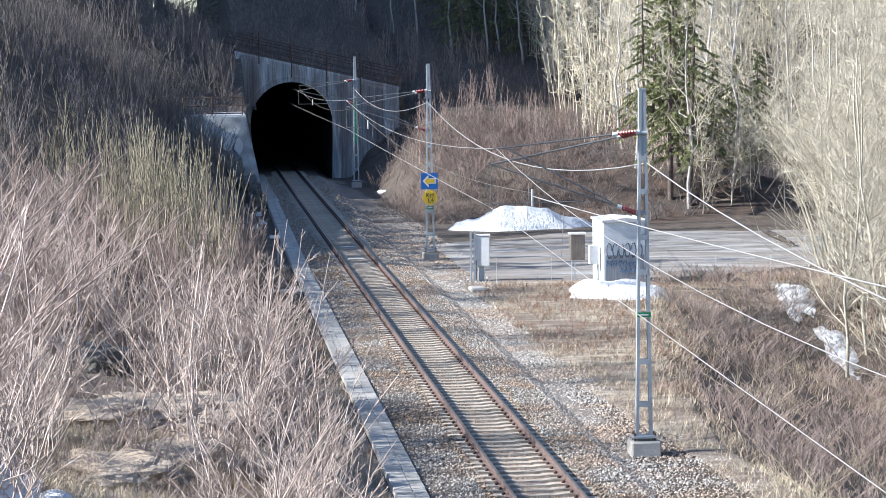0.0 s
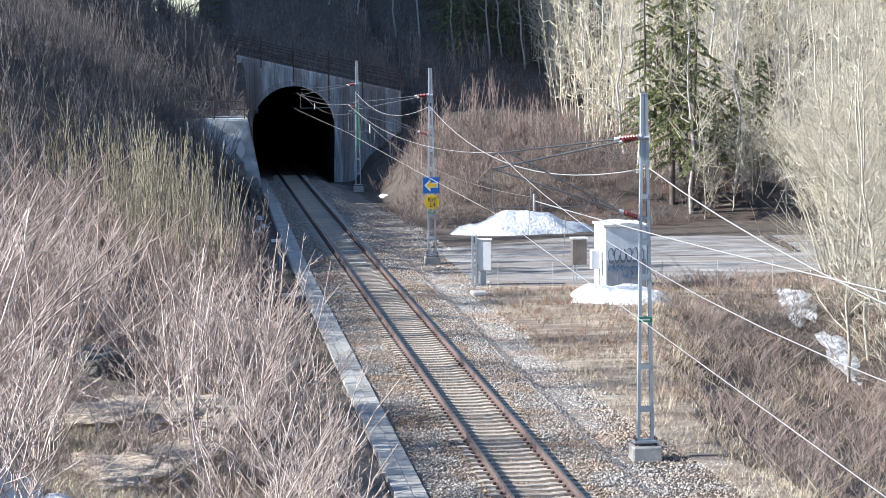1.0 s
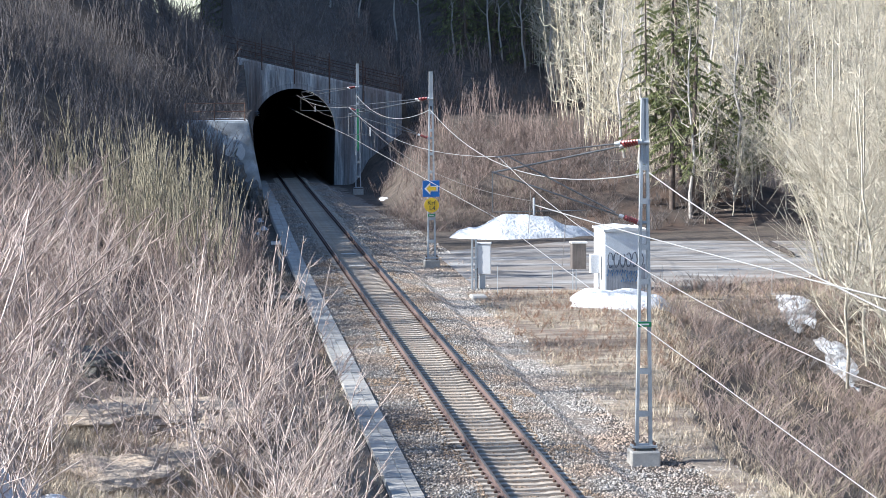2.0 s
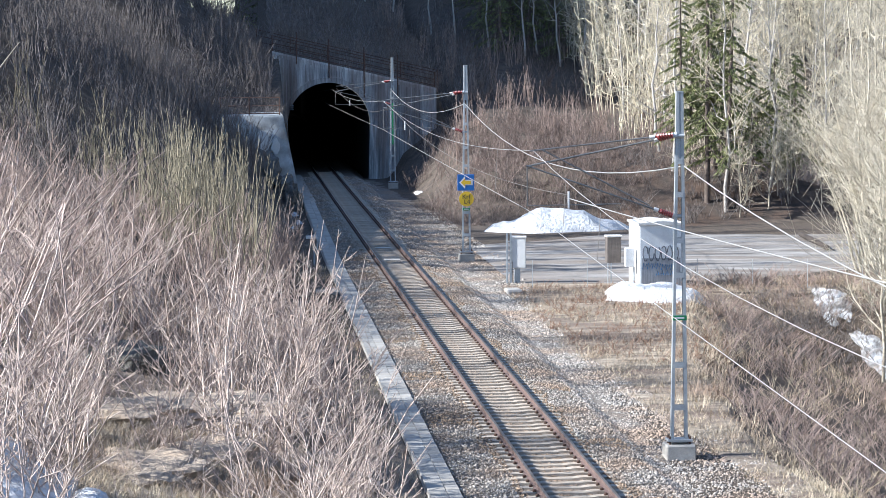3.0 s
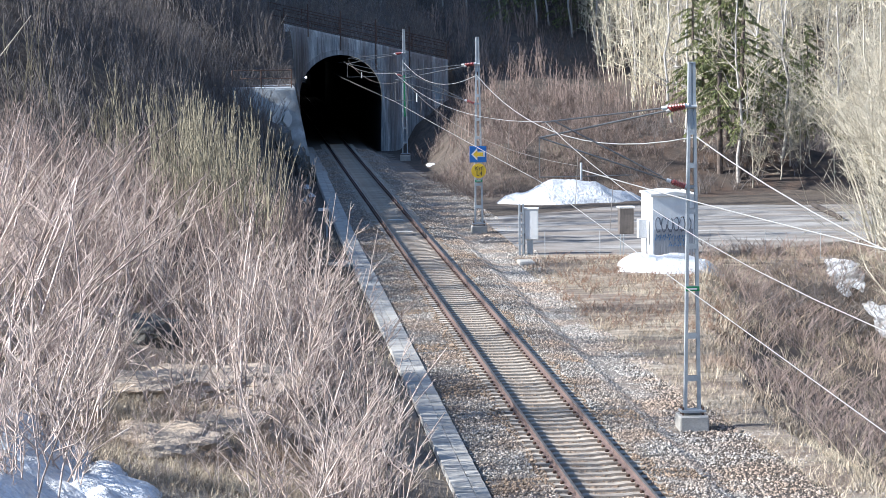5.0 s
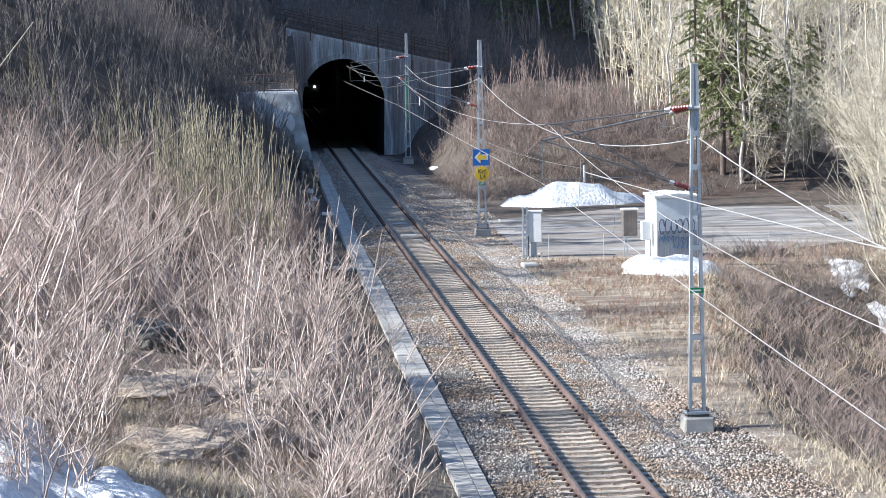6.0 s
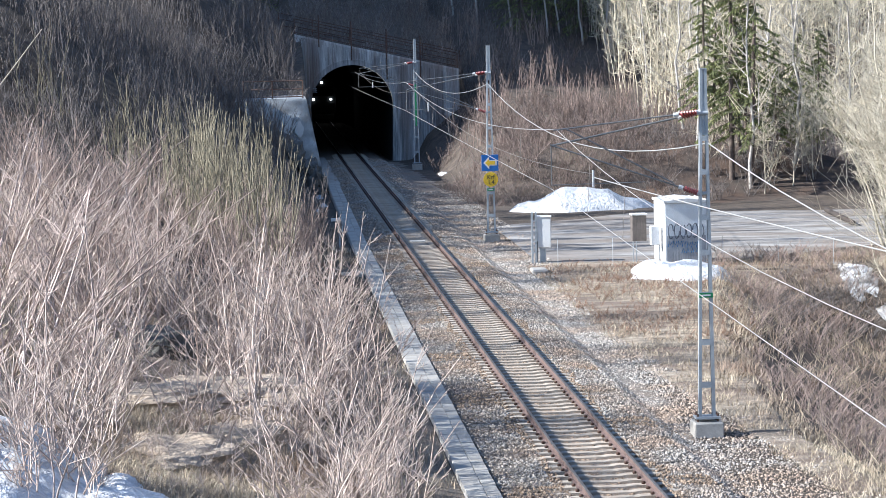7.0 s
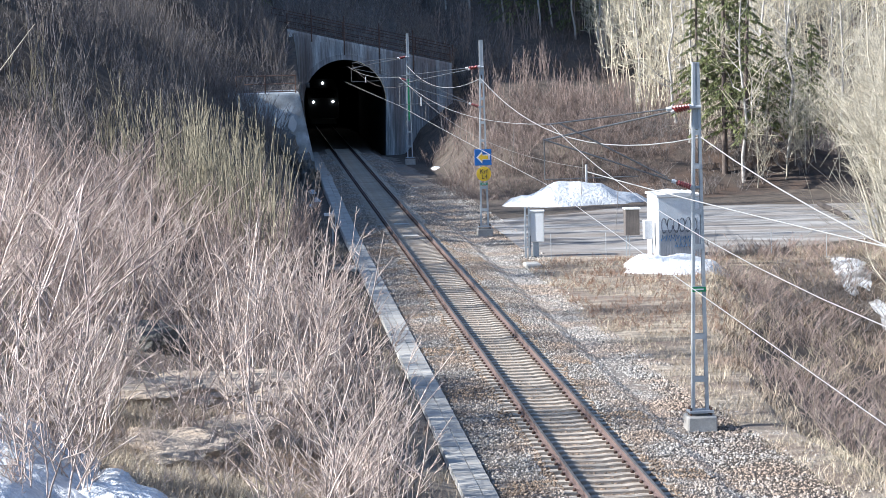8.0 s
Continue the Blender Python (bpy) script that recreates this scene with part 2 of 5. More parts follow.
def tubes(P, R, sides=3):
    """Tapered tubes round many lines at once: P (lines, points, 3), R (lines, points)."""
    P, R = np.asarray(P, float), np.asarray(R, float)
    n, k = R.shape
    t = np.gradient(P, axis=1)
    t /= np.linalg.norm(t, axis=2, keepdims=True) + 1e-9
    ref = np.where(np.abs(t[..., 2:3]) > 0.9, [1.0, 0.13, 0.0], [0.0, 0.0, 1.0])
    a = np.cross(t, ref)
    a /= np.linalg.norm(a, axis=2, keepdims=True) + 1e-9
    b = np.cross(t, a)
    ang = np.arange(sides) * 2 * np.pi / sides
    V = P[:, :, None] + R[:, :, None, None] * (np.cos(ang)[:, None] * a[:, :, None] + np.sin(ang)[:, None] * b[:, :, None])
    i = np.arange(n)[:, None, None] * k * sides + np.arange(k - 1)[None, :, None] * sides
    j, j2 = np.arange(sides), (np.arange(sides) + 1) % sides
    F = np.stack([i + j, i + j2, i + sides + j2, i + sides + j], axis=-1)
    return V.reshape(-1, 3), F.reshape(-1, 4)


def join(*pairs):
    Vs, Fs, o = [], [], 0
    for V, F in pairs:
        Vs.append(V)
        Fs.append(F + o)
        o += len(V)
    return np.concatenate(Vs), np.concatenate(Fs)


def pipe(name, points, radius, material, parent=None, label="", sides=6):
    V, F = tubes([points], [[radius] * len(points)], sides)
    return link(name, mesh_of(name, V, F), material, parent, label, True)


# ---- the lie of the land: x across the track, y along it, rail top at z 0 ----
def bumps(x, y, s, seed):
    """Soft uneven ground from a few crossed waves."""
    r = np.random.RandomState(seed)
    z = 0
    for i in range(6):
        a, ph, k = r.uniform(0, 6.28), r.uniform(0, 6.28), r.uniform(0.6, 2.2) / s
        z = z + np.sin((x * np.cos(a) + y * np.sin(a)) * k + ph)
    return z / 6


def land(x, y):
    x, y = np.asarray(x, float), np.asarray(y, float)
    yard = -0.55 + 0.06 * bumps(x, y, 2.5, 3)
    # bank and hill on the near side of the track
    s = np.maximum(0, -x - 3.7)
    k = np.interp(y, [-50, 30, 70, 100, 107, 114, 130, 145, 160, 260], [0.4, 0.42, 0.42, 0.44, 0.56, 0.86, 0.98, 1.08, 1.15, 1.1])
    cap = np.interp(y, [95, 112, 138, 155], [20, 42, 42, 31])
    left = cap * (1 - np.exp(-k * s / cap)) * smooth(0, 1.5, s) + 0.35 * bumps(x, y, 2.0, 5) * smooth(0, 3, s)
    # a lit bench of bedrock on the nearest stretch of the bank
    bench = np.interp(s, [0, 1.2, 3.0, 7.0, 9.0, 14.0, 60.0], [0, 0.35, 1.35, 2.1, 3.2, 5.6, 16.0]) + 0.22 * bumps(x, y, 1.6, 5) * smooth(0, 3, s)
    near_y = 1 - smooth(56, 66, y)
    left = left + (bench - left) * near_y
    left = left + 0.36 * smooth(3.0, 3.3, -x) * (1 - smooth(100, 150, y))
    ledge = (5.15 + 4.2 * smooth(163, 189, y)) * smooth(161.0, 162.4, y) * smooth(3.05, 3.5, -x)
    left = np.maximum(left, ledge + 0.75 * np.maximum(0, -x - 5.0) * smooth(161.0, 178.0, y))
    # hill behind the yard
    foot = np.interp(x, [4.2, 6.0, 8.5, 12.0, 40.0, 200.0], [190, 168, 150, 138, 152, 200])
    d = np.maximum(0, y - foot)
    back = (0.07 * d + 0.0008 * d * d) * smooth(4.0, 6.0, x) + 0.5 * bumps(x, y, 3.5, 8) * smooth(3, 25, d) + 0.2 * bumps(x, y, 1.2, 9) * smooth(2, 8, d)
    # furrowed earth bank between the yard and the slope
    rim = 141.0 + 1.6 * bumps(x, x, 1.6, 61) - 0.25 * np.clip(x - 11, -6, 6)
    step = smooth(rim - 3.5, rim + 5.0, y) * (1 - smooth(152, 186, y)) * smooth(4.8, 8.5, x) * (1 - smooth(24, 34, x))
    back = back + step * (2.3 + 0.5 * bumps(x + 0.6 * y, y, 1.3, 62) + 0.25 * bumps(x, y, 0.6, 63))
    e = np.maximum(0, y - 188.7)
    top = 9.05 - np.clip(x + 4, -10, 30) * 0.228 + 0.13 * e + 0.0008 * e * e + 0.3 * bumps(x, y, 3.0, 4) * smooth(1, 6, e)
    over = (top + 30) * smooth(188.5, 188.9, y) * smooth(-4.2, -4.0, x) * (1 - smooth(8.7, 13, x)) - 30
    z = yard + left + back
    z = np.maximum(z, over)
    z = z + 0.22 * np.maximum(0, x - 32) * smooth(95, 125, y)
    # gully beside the yard
    edge = 5.9 + 0.17 * np.maximum(0, y - 66) + 0.5 * bumps(y, y, 3.0, 2)
    g = np.minimum(x - edge, (98.5 - y) * 0.8 + 0.6 * bumps(x, x, 2.0, 6))
    g = np.maximum(0, g)
    z = z - 6.5 * (1 - np.exp(-0.55 * g / 6.5)) + 0.3 * bumps(x, y, 1.4, 7) * smooth(0.5, 2.5, g)
    rise = np.maximum(0, x - 24) * (1 - smooth(95, 125, y))
    return z + 0.45 * rise


def spaced(*spans):
    out = []
    for a, b, step in spans:
        out.extend(np.arange(a, b - 1e-6, step))
    return np.array(out + [spans[-1][1]])


gx = spaced((-420, -60, 30), (-60, -24, 2), (-24, -12, 0.8), (-12, 13, 0.4), (13, 32, 0.8), (32, 80, 3), (80, 520, 40))
gy = spaced((-160, 20, 12), (20, 36, 1.6), (36, 160, 0.6), (160, 186, 0.6), (186, 191, 0.25), (191, 240, 1), (240, 320, 4), (320, 900, 40))
GX, GY = np.meshgrid(gx, gy)
GZ = land(GX, GY)
nx, ny = len(gx), len(gy)
idx = np.arange(nx * ny).reshape(ny, nx)
quads = np.stack([idx[:-1, :-1], idx[:-1, 1:], idx[1:, 1:], idx[1:, :-1]], -1).reshape(-1, 4)
zc = GZ.ravel()[quads]
cx_, cy_ = GX.ravel()[quads].mean(1), GY.ravel()[quads].mean(1)
mouth = (cx_ > -3.3) & (cx_ < 4.1) & (cy_ > 187.5) & (cy_ < 190) & (np.ptp(zc, axis=1) > 1.0)
ground = link("ground", mesh_of("ground", np.stack([GX, GY, GZ], -1).reshape(-1, 3), quads[~mouth]), M_SOIL, shade=True)
for extra in (M_LITTER, M_SHADESOIL):
    ground.data.materials.append(extra)
fx, fy = cx_[~mouth], cy_[~mouth]
edge_n = 3.0 * bumps(fx, fy, 2.0, 71)
slots = np.where((fx < -3.3) & (fy < 70 + edge_n), 1, 0)
# ground behind the road, darkened in colour for the shade under the spruces
slots = np.where((fx > 13.5) & (fy > 134.5 + 0.35 * edge_n + 0.2 * (fx - 14)) & (fy < 170), 2, slots)
ground.data.polygons.foreach_set("material_index", slots.astype(np.int32))
tagged(ground, "brown hillside, yard and gully floor of leaf litter", "ground", kind="structure")

# gravel road across the yard: a thin uneven sheet over the ground
rx, ry = np.meshgrid(np.arange(4.6, 44.1, 0.5), np.linspace(0, 1, 26))
mid = np.interp(rx, [4.6, 12, 26, 44], [113, 115.5, 120, 133])
half = np.interp(rx, [4.6, 9, 13, 20, 28, 44], [10.5, 12.5, 14.5, 11.5, 7.0, 5.0]) + 0.7 * bumps(rx, rx, 1.2, 12)
RY = mid + (ry - 0.5) * 2 * half
RZ = land(rx, RY) + 0.05 * (1 - (2 * ry - 1) ** 8) - 0.03 * ((2 * ry - 1) ** 8)
ii = np.arange(rx.size).reshape(rx.shape)
road = link("road", mesh_of("road", np.stack([rx, RY, RZ], -1).reshape(-1, 3), np.stack([ii[:-1, :-1], ii[:-1, 1:], ii[1:, 1:], ii[1:, :-1]], -1).reshape(-1, 4)), M_ROAD, shade=True)
tagged(road, "pale grey gravel road crossing the yard", "road", kind="structure")

# straw-coloured verge between the gravel and the gully
vy, vs = np.meshgrid(np.arange(40, 103.1, 0.7), np.linspace(0, 1, 22), indexing="ij")
v0 = np.interp(vy, [40, 60, 75, 90, 104], [5.6, 4.5, 3.4, 3.3, 3.4]) + 0.25 * bumps(vy, vy, 1.0, 31)
v1 = 6.2 + 0.17 * np.maximum(0, vy - 66) + 0.5 * bumps(vy, vy, 3.0, 2) + np.clip((vy - 88) * 0.6, 0, 6)
vx = v0 + (np.maximum(v1, v0 + 0.3) - v0) * vs
VZ = land(vx, vy) + 0.035 + 0.05 * bumps(vx, vy, 0.35, 41) - 0.08 * (np.abs(2 * vs - 1) ** 10)
vi = np.arange(vx.size).reshape(vx.shape)
verge_ob = link("verge", mesh_of("verge", np.stack([vx, vy, VZ], -1).reshape(-1, 3), np.stack([vi[:-1, :-1], vi[1:, :-1], vi[1:, 1:], vi[:-1, 1:]], -1).reshape(-1, 4)), M_VERGE, shade=True)
tagged(verge_ob, "flattened straw and rust-brown turf beside the track", "verge", kind="structure")

# ---- railway ----
track = empty("railway_track", None, "single railway track, rusty rails on concrete sleepers", "railway track", kind="structure")
bal = bmesh.new()
prism(bal, [(-2.45, -0.75), (3.2, -0.75), (2.2, -0.27), (1.4, -0.25), (-1.4, -0.25), (-2.4, -0.27)], "y", 20, 480)
bmesh.ops.subdivide_edges(bal, edges=[e for e in bal.edges if abs(e.verts[0].co.y - e.verts[1].co.y) > 1], cuts=200)
# bed colour darker than the loose stones, standing in for shade between them
part("ballast_bed", bal, M_GRAVEL, track, "grey crushed-stone ballast with rust stains")
for side in (-1, 1):
    prof = [(-0.07, -0.172), (0.07, -0.172), (0.07, -0.158), (0.012, -0.138), (0.01, -0.05), (0.036, -0.038), (0.036, -0.008), (-0.036, -0.008), (-0.036, -0.038), (-0.01, -0.05), (-0.012, -0.138), (-0.07, -0.158)]
    rail = part("rail", prism(bmesh.new(), [(a + side * 0.7525, b) for a, b in prof], "y", 20, 480), M_RAIL, track, "rust-brown steel rail with a worn bright head")
    part("rail_head", prism(bmesh.new(), [(side * 0.7525 + a, b) for a, b in [(-0.033, -0.008), (0.033, -0.008), (0.026, 0.0), (-0.026, 0.0)]], "y", 20, 480), M_RAILTOP, rail, "polished running surface")
sl = bmesh.new()
prism(sl, [(-1.3, -0.40), (1.3, -0.40), (1.3, -0.215), (1.05, -0.178), (0.45, -0.178), (0.3, -0.20), (-0.3, -0.20), (-0.45, -0.178), (-1.05, -0.178), (-1.3, -0.215)], "y", -0.125, 0.125)
bmesh.ops.bevel(sl, geom=[e for e in sl.edges if e.verts[0].co.z > -0.3 and e.verts[1].co.z > -0.3 and abs(e.verts[0].co.y - e.verts[1].co.y) < 0.01], offset=0.018, segments=1, affect="EDGES")
first = part("sleeper", sl, M_SLEEPER, track)
first.location = (0, 40.0, 0)
rs = random.Random(4)
for i in range(1, 255):
    o = new("sleeper", first.data)
    o.parent = track
    o.matrix_basis = pose(rs.uniform(-0.02, 0.02), 40.0 + 0.6 * i + rs.uniform(-0.015, 0.015), rs.uniform(-0.006, 0.004), 0, 0, rs.uniform(-0.5, 0.5))
clip_v, clip_f = [], []
cube_v = np.array([(x, y, z) for x in (-.5, .5) for y in (-.5, .5) for z in (-.5, .5)])
cube_f = np.array([(0, 1, 3, 2), (4, 6, 7, 5), (0, 4, 5, 1), (2, 3, 7, 6), (0, 2, 6, 4), (1, 5, 7, 3)])


def many_boxes(centres, sizes):
    C, S = np.asarray(centres, float), np.asarray(sizes, float)
    V = C[:, None] + cube_v[None] * S[:, None]
    F = cube_f[None] + 8 * np.arange(len(C))[:, None, None]
    return V.reshape(-1, 3), F.reshape(-1, 4)


cc = [(s * 0.7525 + d, 40 + 0.6 * i, -0.15) for i in range(255) for s in (-1, 1) for d in (-0.105, 0.105)]
tagged(link("rail_fastenings", mesh_of("rail_fastenings", *many_boxes(cc, [(0.07, 0.09, 0.05)] * len(cc))), M_CLIP, track, "dark rusty spring clips along the rails"), kind="stuff")


def stones(name, xy, zs, size, material, label, parent=None, seed=1):
    """Loose angular stones, eight faces each."""
    r = np.random.RandomState(seed)
    n = len(xy)
    base = np.array([(1, 0, 0), (-1, 0, 0), (0, 1, 0), (0, -1, 0), (0, 0, 1), (0, 0, -1)], float)
    tri = np.array([(0, 2, 4), (2, 1, 4), (1, 3, 4), (3, 0, 4), (2, 0, 5), (1, 2, 5), (3, 1, 5), (0, 3, 5)])
    a = r.uniform(0, 6.28, n)
    tl = r.normal(0, 0.5, (n, 2))
    B = base[None] * r.uniform(0.55, 1.25, (n, 6, 1)) * np.asarray(size)[:, None, None]
    B = B + r.uniform(-0.25, 0.25, (n, 6, 3)) * np.asarray(size)[:, None, None]
    x = B[..., 0] * np.cos(a)[:, None] - B[..., 1] * np.sin(a)[:, None]
    y = B[..., 0] * np.sin(a)[:, None] + B[..., 1] * np.cos(a)[:, None]
    z = B[..., 2] * 0.75 + x * tl[:, :1] * 0.5 + y * tl[:, 1:] * 0.5
    V = np.stack([x + np.asarray(xy)[:, :1], y + np.asarray(xy)[:, 1:2], z + np.asarray(zs)[:, None]], -1)
    F = tri[None] + 6 * np.arange(n)[:, None, None]
    return tagged(link(name, mesh_of(name, V.reshape(-1, 3), F.reshape(-1, 3)), material, parent, label), kind="stuff")


def bed_height(x):
    return np.interp(x, [-2.45, -2.4, -1.4, -1.3, -1.05, -0.98, 0.98, 1.05, 1.3, 1.4, 2.2, 2.8, 3.2], [-0.4, -0.25, -0.19, -0.18, -0.19, -0.24, -0.24, -0.19, -0.18, -0.19, -0.25, -0.54, -0.56])


r = np.random.RandomState(7)
n = 52000
sy = 40 + 78 * r.rand(n) ** 1.5
sx = r.uniform(-2.4, 3.2, n)
keep = (np.abs(np.abs(sx) - 0.7525) > 0.12)
sx, sy = sx[keep], sy[keep]
in_crib = np.abs((sy - 40 + 0.3) % 0.6 - 0.3) > 0.16
keep = in_crib | (np.abs(sx) > 1.02)
sx, sy = sx[keep], sy[keep]
size = r.uniform(0.02, 0.048, len(sx))
rusty = (np.abs(sx) < 1.25 + 0.35 * bumps(sx, sy, 0.8, 81)) | (bumps(sx, sy, 1.5, 82) > 0.3)
for pick, m_, text in ((~rusty, M_STONE, "loose grey ballast stones"), (rusty, M_RUSTSTONE, "rust-tinted ballast stones by the rails")):
    stones("ballast_stones", np.stack([sx, sy], -1)[pick], bed_height(sx[pick]) + 0.003, size[pick], m_, text, track)
# coarse stones beside the track on the yard side
n = 38000
sy = 40 + 74 * r.rand(n) ** 1.3
lim = np.interp(sy, [40, 60, 75, 90, 112], [6.6, 5.6, 4.3, 4.0, 3.6])
sx = 2.3 + (lim - 2.3) * r.rand(n) ** 1.2
stones("coarse_gravel", np.stack([sx, sy], -1), np.maximum(land(sx, sy), bed_height(sx)) + 0.01, 0.018 + 0.045 * r.rand(n) ** 2, M_STONE, "coarse pale grey stones beside the track", None, 3)
tagged(bpy.data.objects["coarse_gravel"], category="gravel")
# dark gravel shoulder and stones towards the yard
hy, hs = np.meshgrid(np.arange(58, 186.1, 1.0), np.linspace(0, 1, 12), indexing="ij")
h1 = np.interp(hy, [58, 80, 96, 110, 150, 186], [3.6, 3.9, 4.4, 5.4, 5.0, 4.0]) + 0.4 * bumps(hy, hy, 1.5, 51)
hx = 2.2 + (h1 - 2.2) * hs
HZ = land(hx, hy) + 0.02 + 0.05 * bumps(hx, hy, 0.3, 52) - 0.07 * hs ** 8
hi_ = np.arange(hx.size).reshape(hx.shape)
shoulder = link("track_shoulder", mesh_of("track_shoulder", np.stack([hx, hy, HZ], -1).reshape(-1, 3), np.stack([hi_[:-1, :-1], hi_[1:, :-1], hi_[1:, 1:], hi_[:-1, 1:]], -1).reshape(-1, 4)), M_GRAVEL, shade=True)
tagged(shoulder, "dark gravel shoulder between track and yard", "gravel", kind="structure")
n = 9000
sy = 84 + 66 * r.rand(n) ** 1.2
sx = 2.4 + (np.interp(sy, [84, 96, 110, 150], [4.2, 4.7, 5.6, 5.2]) - 2.4) * r.rand(n)
tagged(stones("shoulder_stones", np.stack([sx, sy], -1), land(sx, sy) + 0.03, 0.025 + 0.05 * r.rand(n) ** 2, M_STONE, "loose stones on the shoulder beside the yard", None, 5), category="gravel")
n = 11000
sy, sx = 118 + 67 * r.rand(n), r.uniform(-2.2, 3.2, n)
ok = (np.abs(np.abs(sx) - 0.7525) > 0.13) & (np.abs(sx) > 0.2)
tagged(stones("ballast_stones", np.stack([sx, sy], -1)[ok], bed_height(sx[ok]), r.uniform(0.035, 0.065, ok.sum()), M_STONE, "grey ballast stones before the tunnel", track, 9))
# two joint plates between the rails in the shade
for y in (111.8, 118.5):
    part("joint_plate", boxed(-0.36, 0.36, y - 0.35, y + 0.35, -0.2, -0.165, 0.01), M_LID, track, "pale plate between the rails")

# cable trough beside the track: lids in two rows
trough = empty("cable_trough", None, "pale concrete cable trough with worn lids beside the track", "cable trough", kind="structure")


def trough_x(y):
    return np.interp(y, [20, 52, 110, 155, 156, 200], [-2.83, -2.82, -2.72, -2.42, -2.30, -2.28])


for x0, x1, nm in ((-0.36, -0.33, "trough_wall"), (0.33, 0.36, "trough_wall")):
    ys = np.array([40, 52, 80, 110, 132, 155])
    V, Fq = [], []
    for y in ys:
        c = float(trough_x(y))
        V += [(c + x0, y, -0.7), (c + x1, y, -0.7), (c + x1, y, -0.235), (c + x0, y, -0.235)]
    for i in range(len(ys) - 1):
        for j in range(4):
            Fq.append((4 * i + j, 4 * i + (j + 1) % 4, 4 * i + 4 + (j + 1) % 4, 4 * i + 4 + j))
    link(nm, mesh_of(nm, V, Fq), M_LID, trough)
lid_a = boxed(-0.2, 0.2, -0.293, 0.293, -0.05, 0.0, 0.008)
lid_b = boxed(-0.15, 0.15, -0.293, 0.293, -0.05, 0.0, 0.008)
la = bpy.data.meshes.new("lid"); lid_a.to_mesh(la); lid_a.free()
lb = bpy.data.meshes.new("lid"); lid_b.to_mesh(lb); lid_b.free()
for me in (la, lb):
    me.materials.append(M_LID)
for i in range(192):
    y = 42 + 0.6 * i
    for me, off in ((la, -0.155), (lb, 0.205)):
        o = new("lid", me)
        o.parent = trough
        o.matrix_basis = pose(float(trough_x(y)) + off + rs.uniform(-.005, .005), y, -0.18 + rs.uniform(-.008, .008), rs.uniform(-.6, .6), rs.uniform(-.8, .8), rs.uniform(-.4, .4) - 0.08)
part("shaded_channel", prism(bmesh.new(), [(-2.8, -0.6), (-1.95, -0.6), (-1.95, -0.22), (-2.8, -0.22)], "y", 155.5, 189), M_LID, trough, "concrete channel cover in the tunnel mouth")
part("step_slab", boxed(-4.1, -3.2, 96.6, 97.9, -0.45, -0.08, 0.04), M_LID, trough, "pale concrete slab at the trough's edge")

# ---- tunnel ----
portal = empty("tunnel_portal", None, "weathered grey concrete tunnel portal streaked with stains", "tunnel portal", kind="structure")
ARCH_X, ARCH_R, SPRING, PY = 0.25, 3.2, 3.75, 188.0


def arch(r, x=ARCH_X, spring=SPRING, foot=-0.6, n=20, inset=0.12):
    pts = [(x - r + inset, foot)]
    pts += [(x - r * math.cos(math.pi * i / n), spring + r * math.sin(math.pi * i / n)) for i in range(n + 1)]
    return pts + [(x + r - inset, foot)]


def top_z(x):
    return 9.28 - (x + 4.04) * 0.232


face = bmesh.new()
inner = arch(ARCH_R)
outer = []
for i, (a, b) in enumerate(inner):
    t = i / (len(inner) - 1)
    x = -4.05 if t < 0.12 else (8.6 if t > 0.88 else -4.05 + (t - 0.12) / 0.76 * 12.65)
    z = b if i in (0, len(inner) - 1) else top_z(x)
    if 0 < t < 0.12 or 1 > t > 0.88:
        z = top_z(x)
    outer.append((x, z))
outer[0], outer[-1] = (-4.05, -0.6), (8.6, -0.6)
rings = [[face.verts.new((a, y, b)) for a, b in pts] for pts, y in ((inner, PY), (outer, PY), (inner, PY + 0.7), (outer, PY + 0.7))]
for i in range(len(inner) - 1):
    for A, B in ((rings[0], rings[1]), (rings[1], rings[3]), (rings[3], rings[2]), (rings[2], rings[0])):
        q = [A[i], A[i + 1], B[i + 1], B[i]]
        seen, own = set(), []
        for v in q:
            key = tuple(round(c, 4) for c in v.co)
            if key not in seen:
                seen.add(key)
                own.append(v)
        if len(own) > 2:
            face.faces.new(own)
part("portal_wall", face, M_PORTAL, portal)
ring = bmesh.new()
a_in, a_out = arch(ARCH_R - 0.02), arch(ARCH_R + 0.38)
rv = [[ring.verts.new((a, y, b)) for a, b in pts] for pts, y in ((a_in, PY - 0.06), (a_out, PY - 0.06), (a_in, PY + 0.3), (a_out, PY + 0.02))]
for i in range(len(a_in) - 1):
    for A, B in ((rv[0], rv[1]), (rv[1], rv[3]), (rv[2], rv[0])):
        ring.faces.new([A[i], A[i + 1], B[i + 1], B[i]])
part("arch_ring", ring, M_PORTAL, portal, "raised concrete ring round the opening")
# board-marked ribs of the wall
rib_rng = random.Random(3)
for i in range(62):
    x = -3.95 + i * 0.2
    dx = abs(x - ARCH_X)
    low = SPRING + math.sqrt(max(0, 3.62 ** 2 - dx * dx)) if dx < 3.62 else (-0.5 if x > 0 else 4.0)
    hi = top_z(x) - 0.25
    if hi - low > 0.3:
        part("board_mark", boxed(x, x + rib_rng.uniform(0.05, 0.12), PY - rib_rng.uniform(0.03, 0.12), PY + 0.01, low + rib_rng.uniform(0, 0.1), hi - rib_rng.uniform(0, 0.12)), M_PORTAL, portal)
cop = bmesh.new()
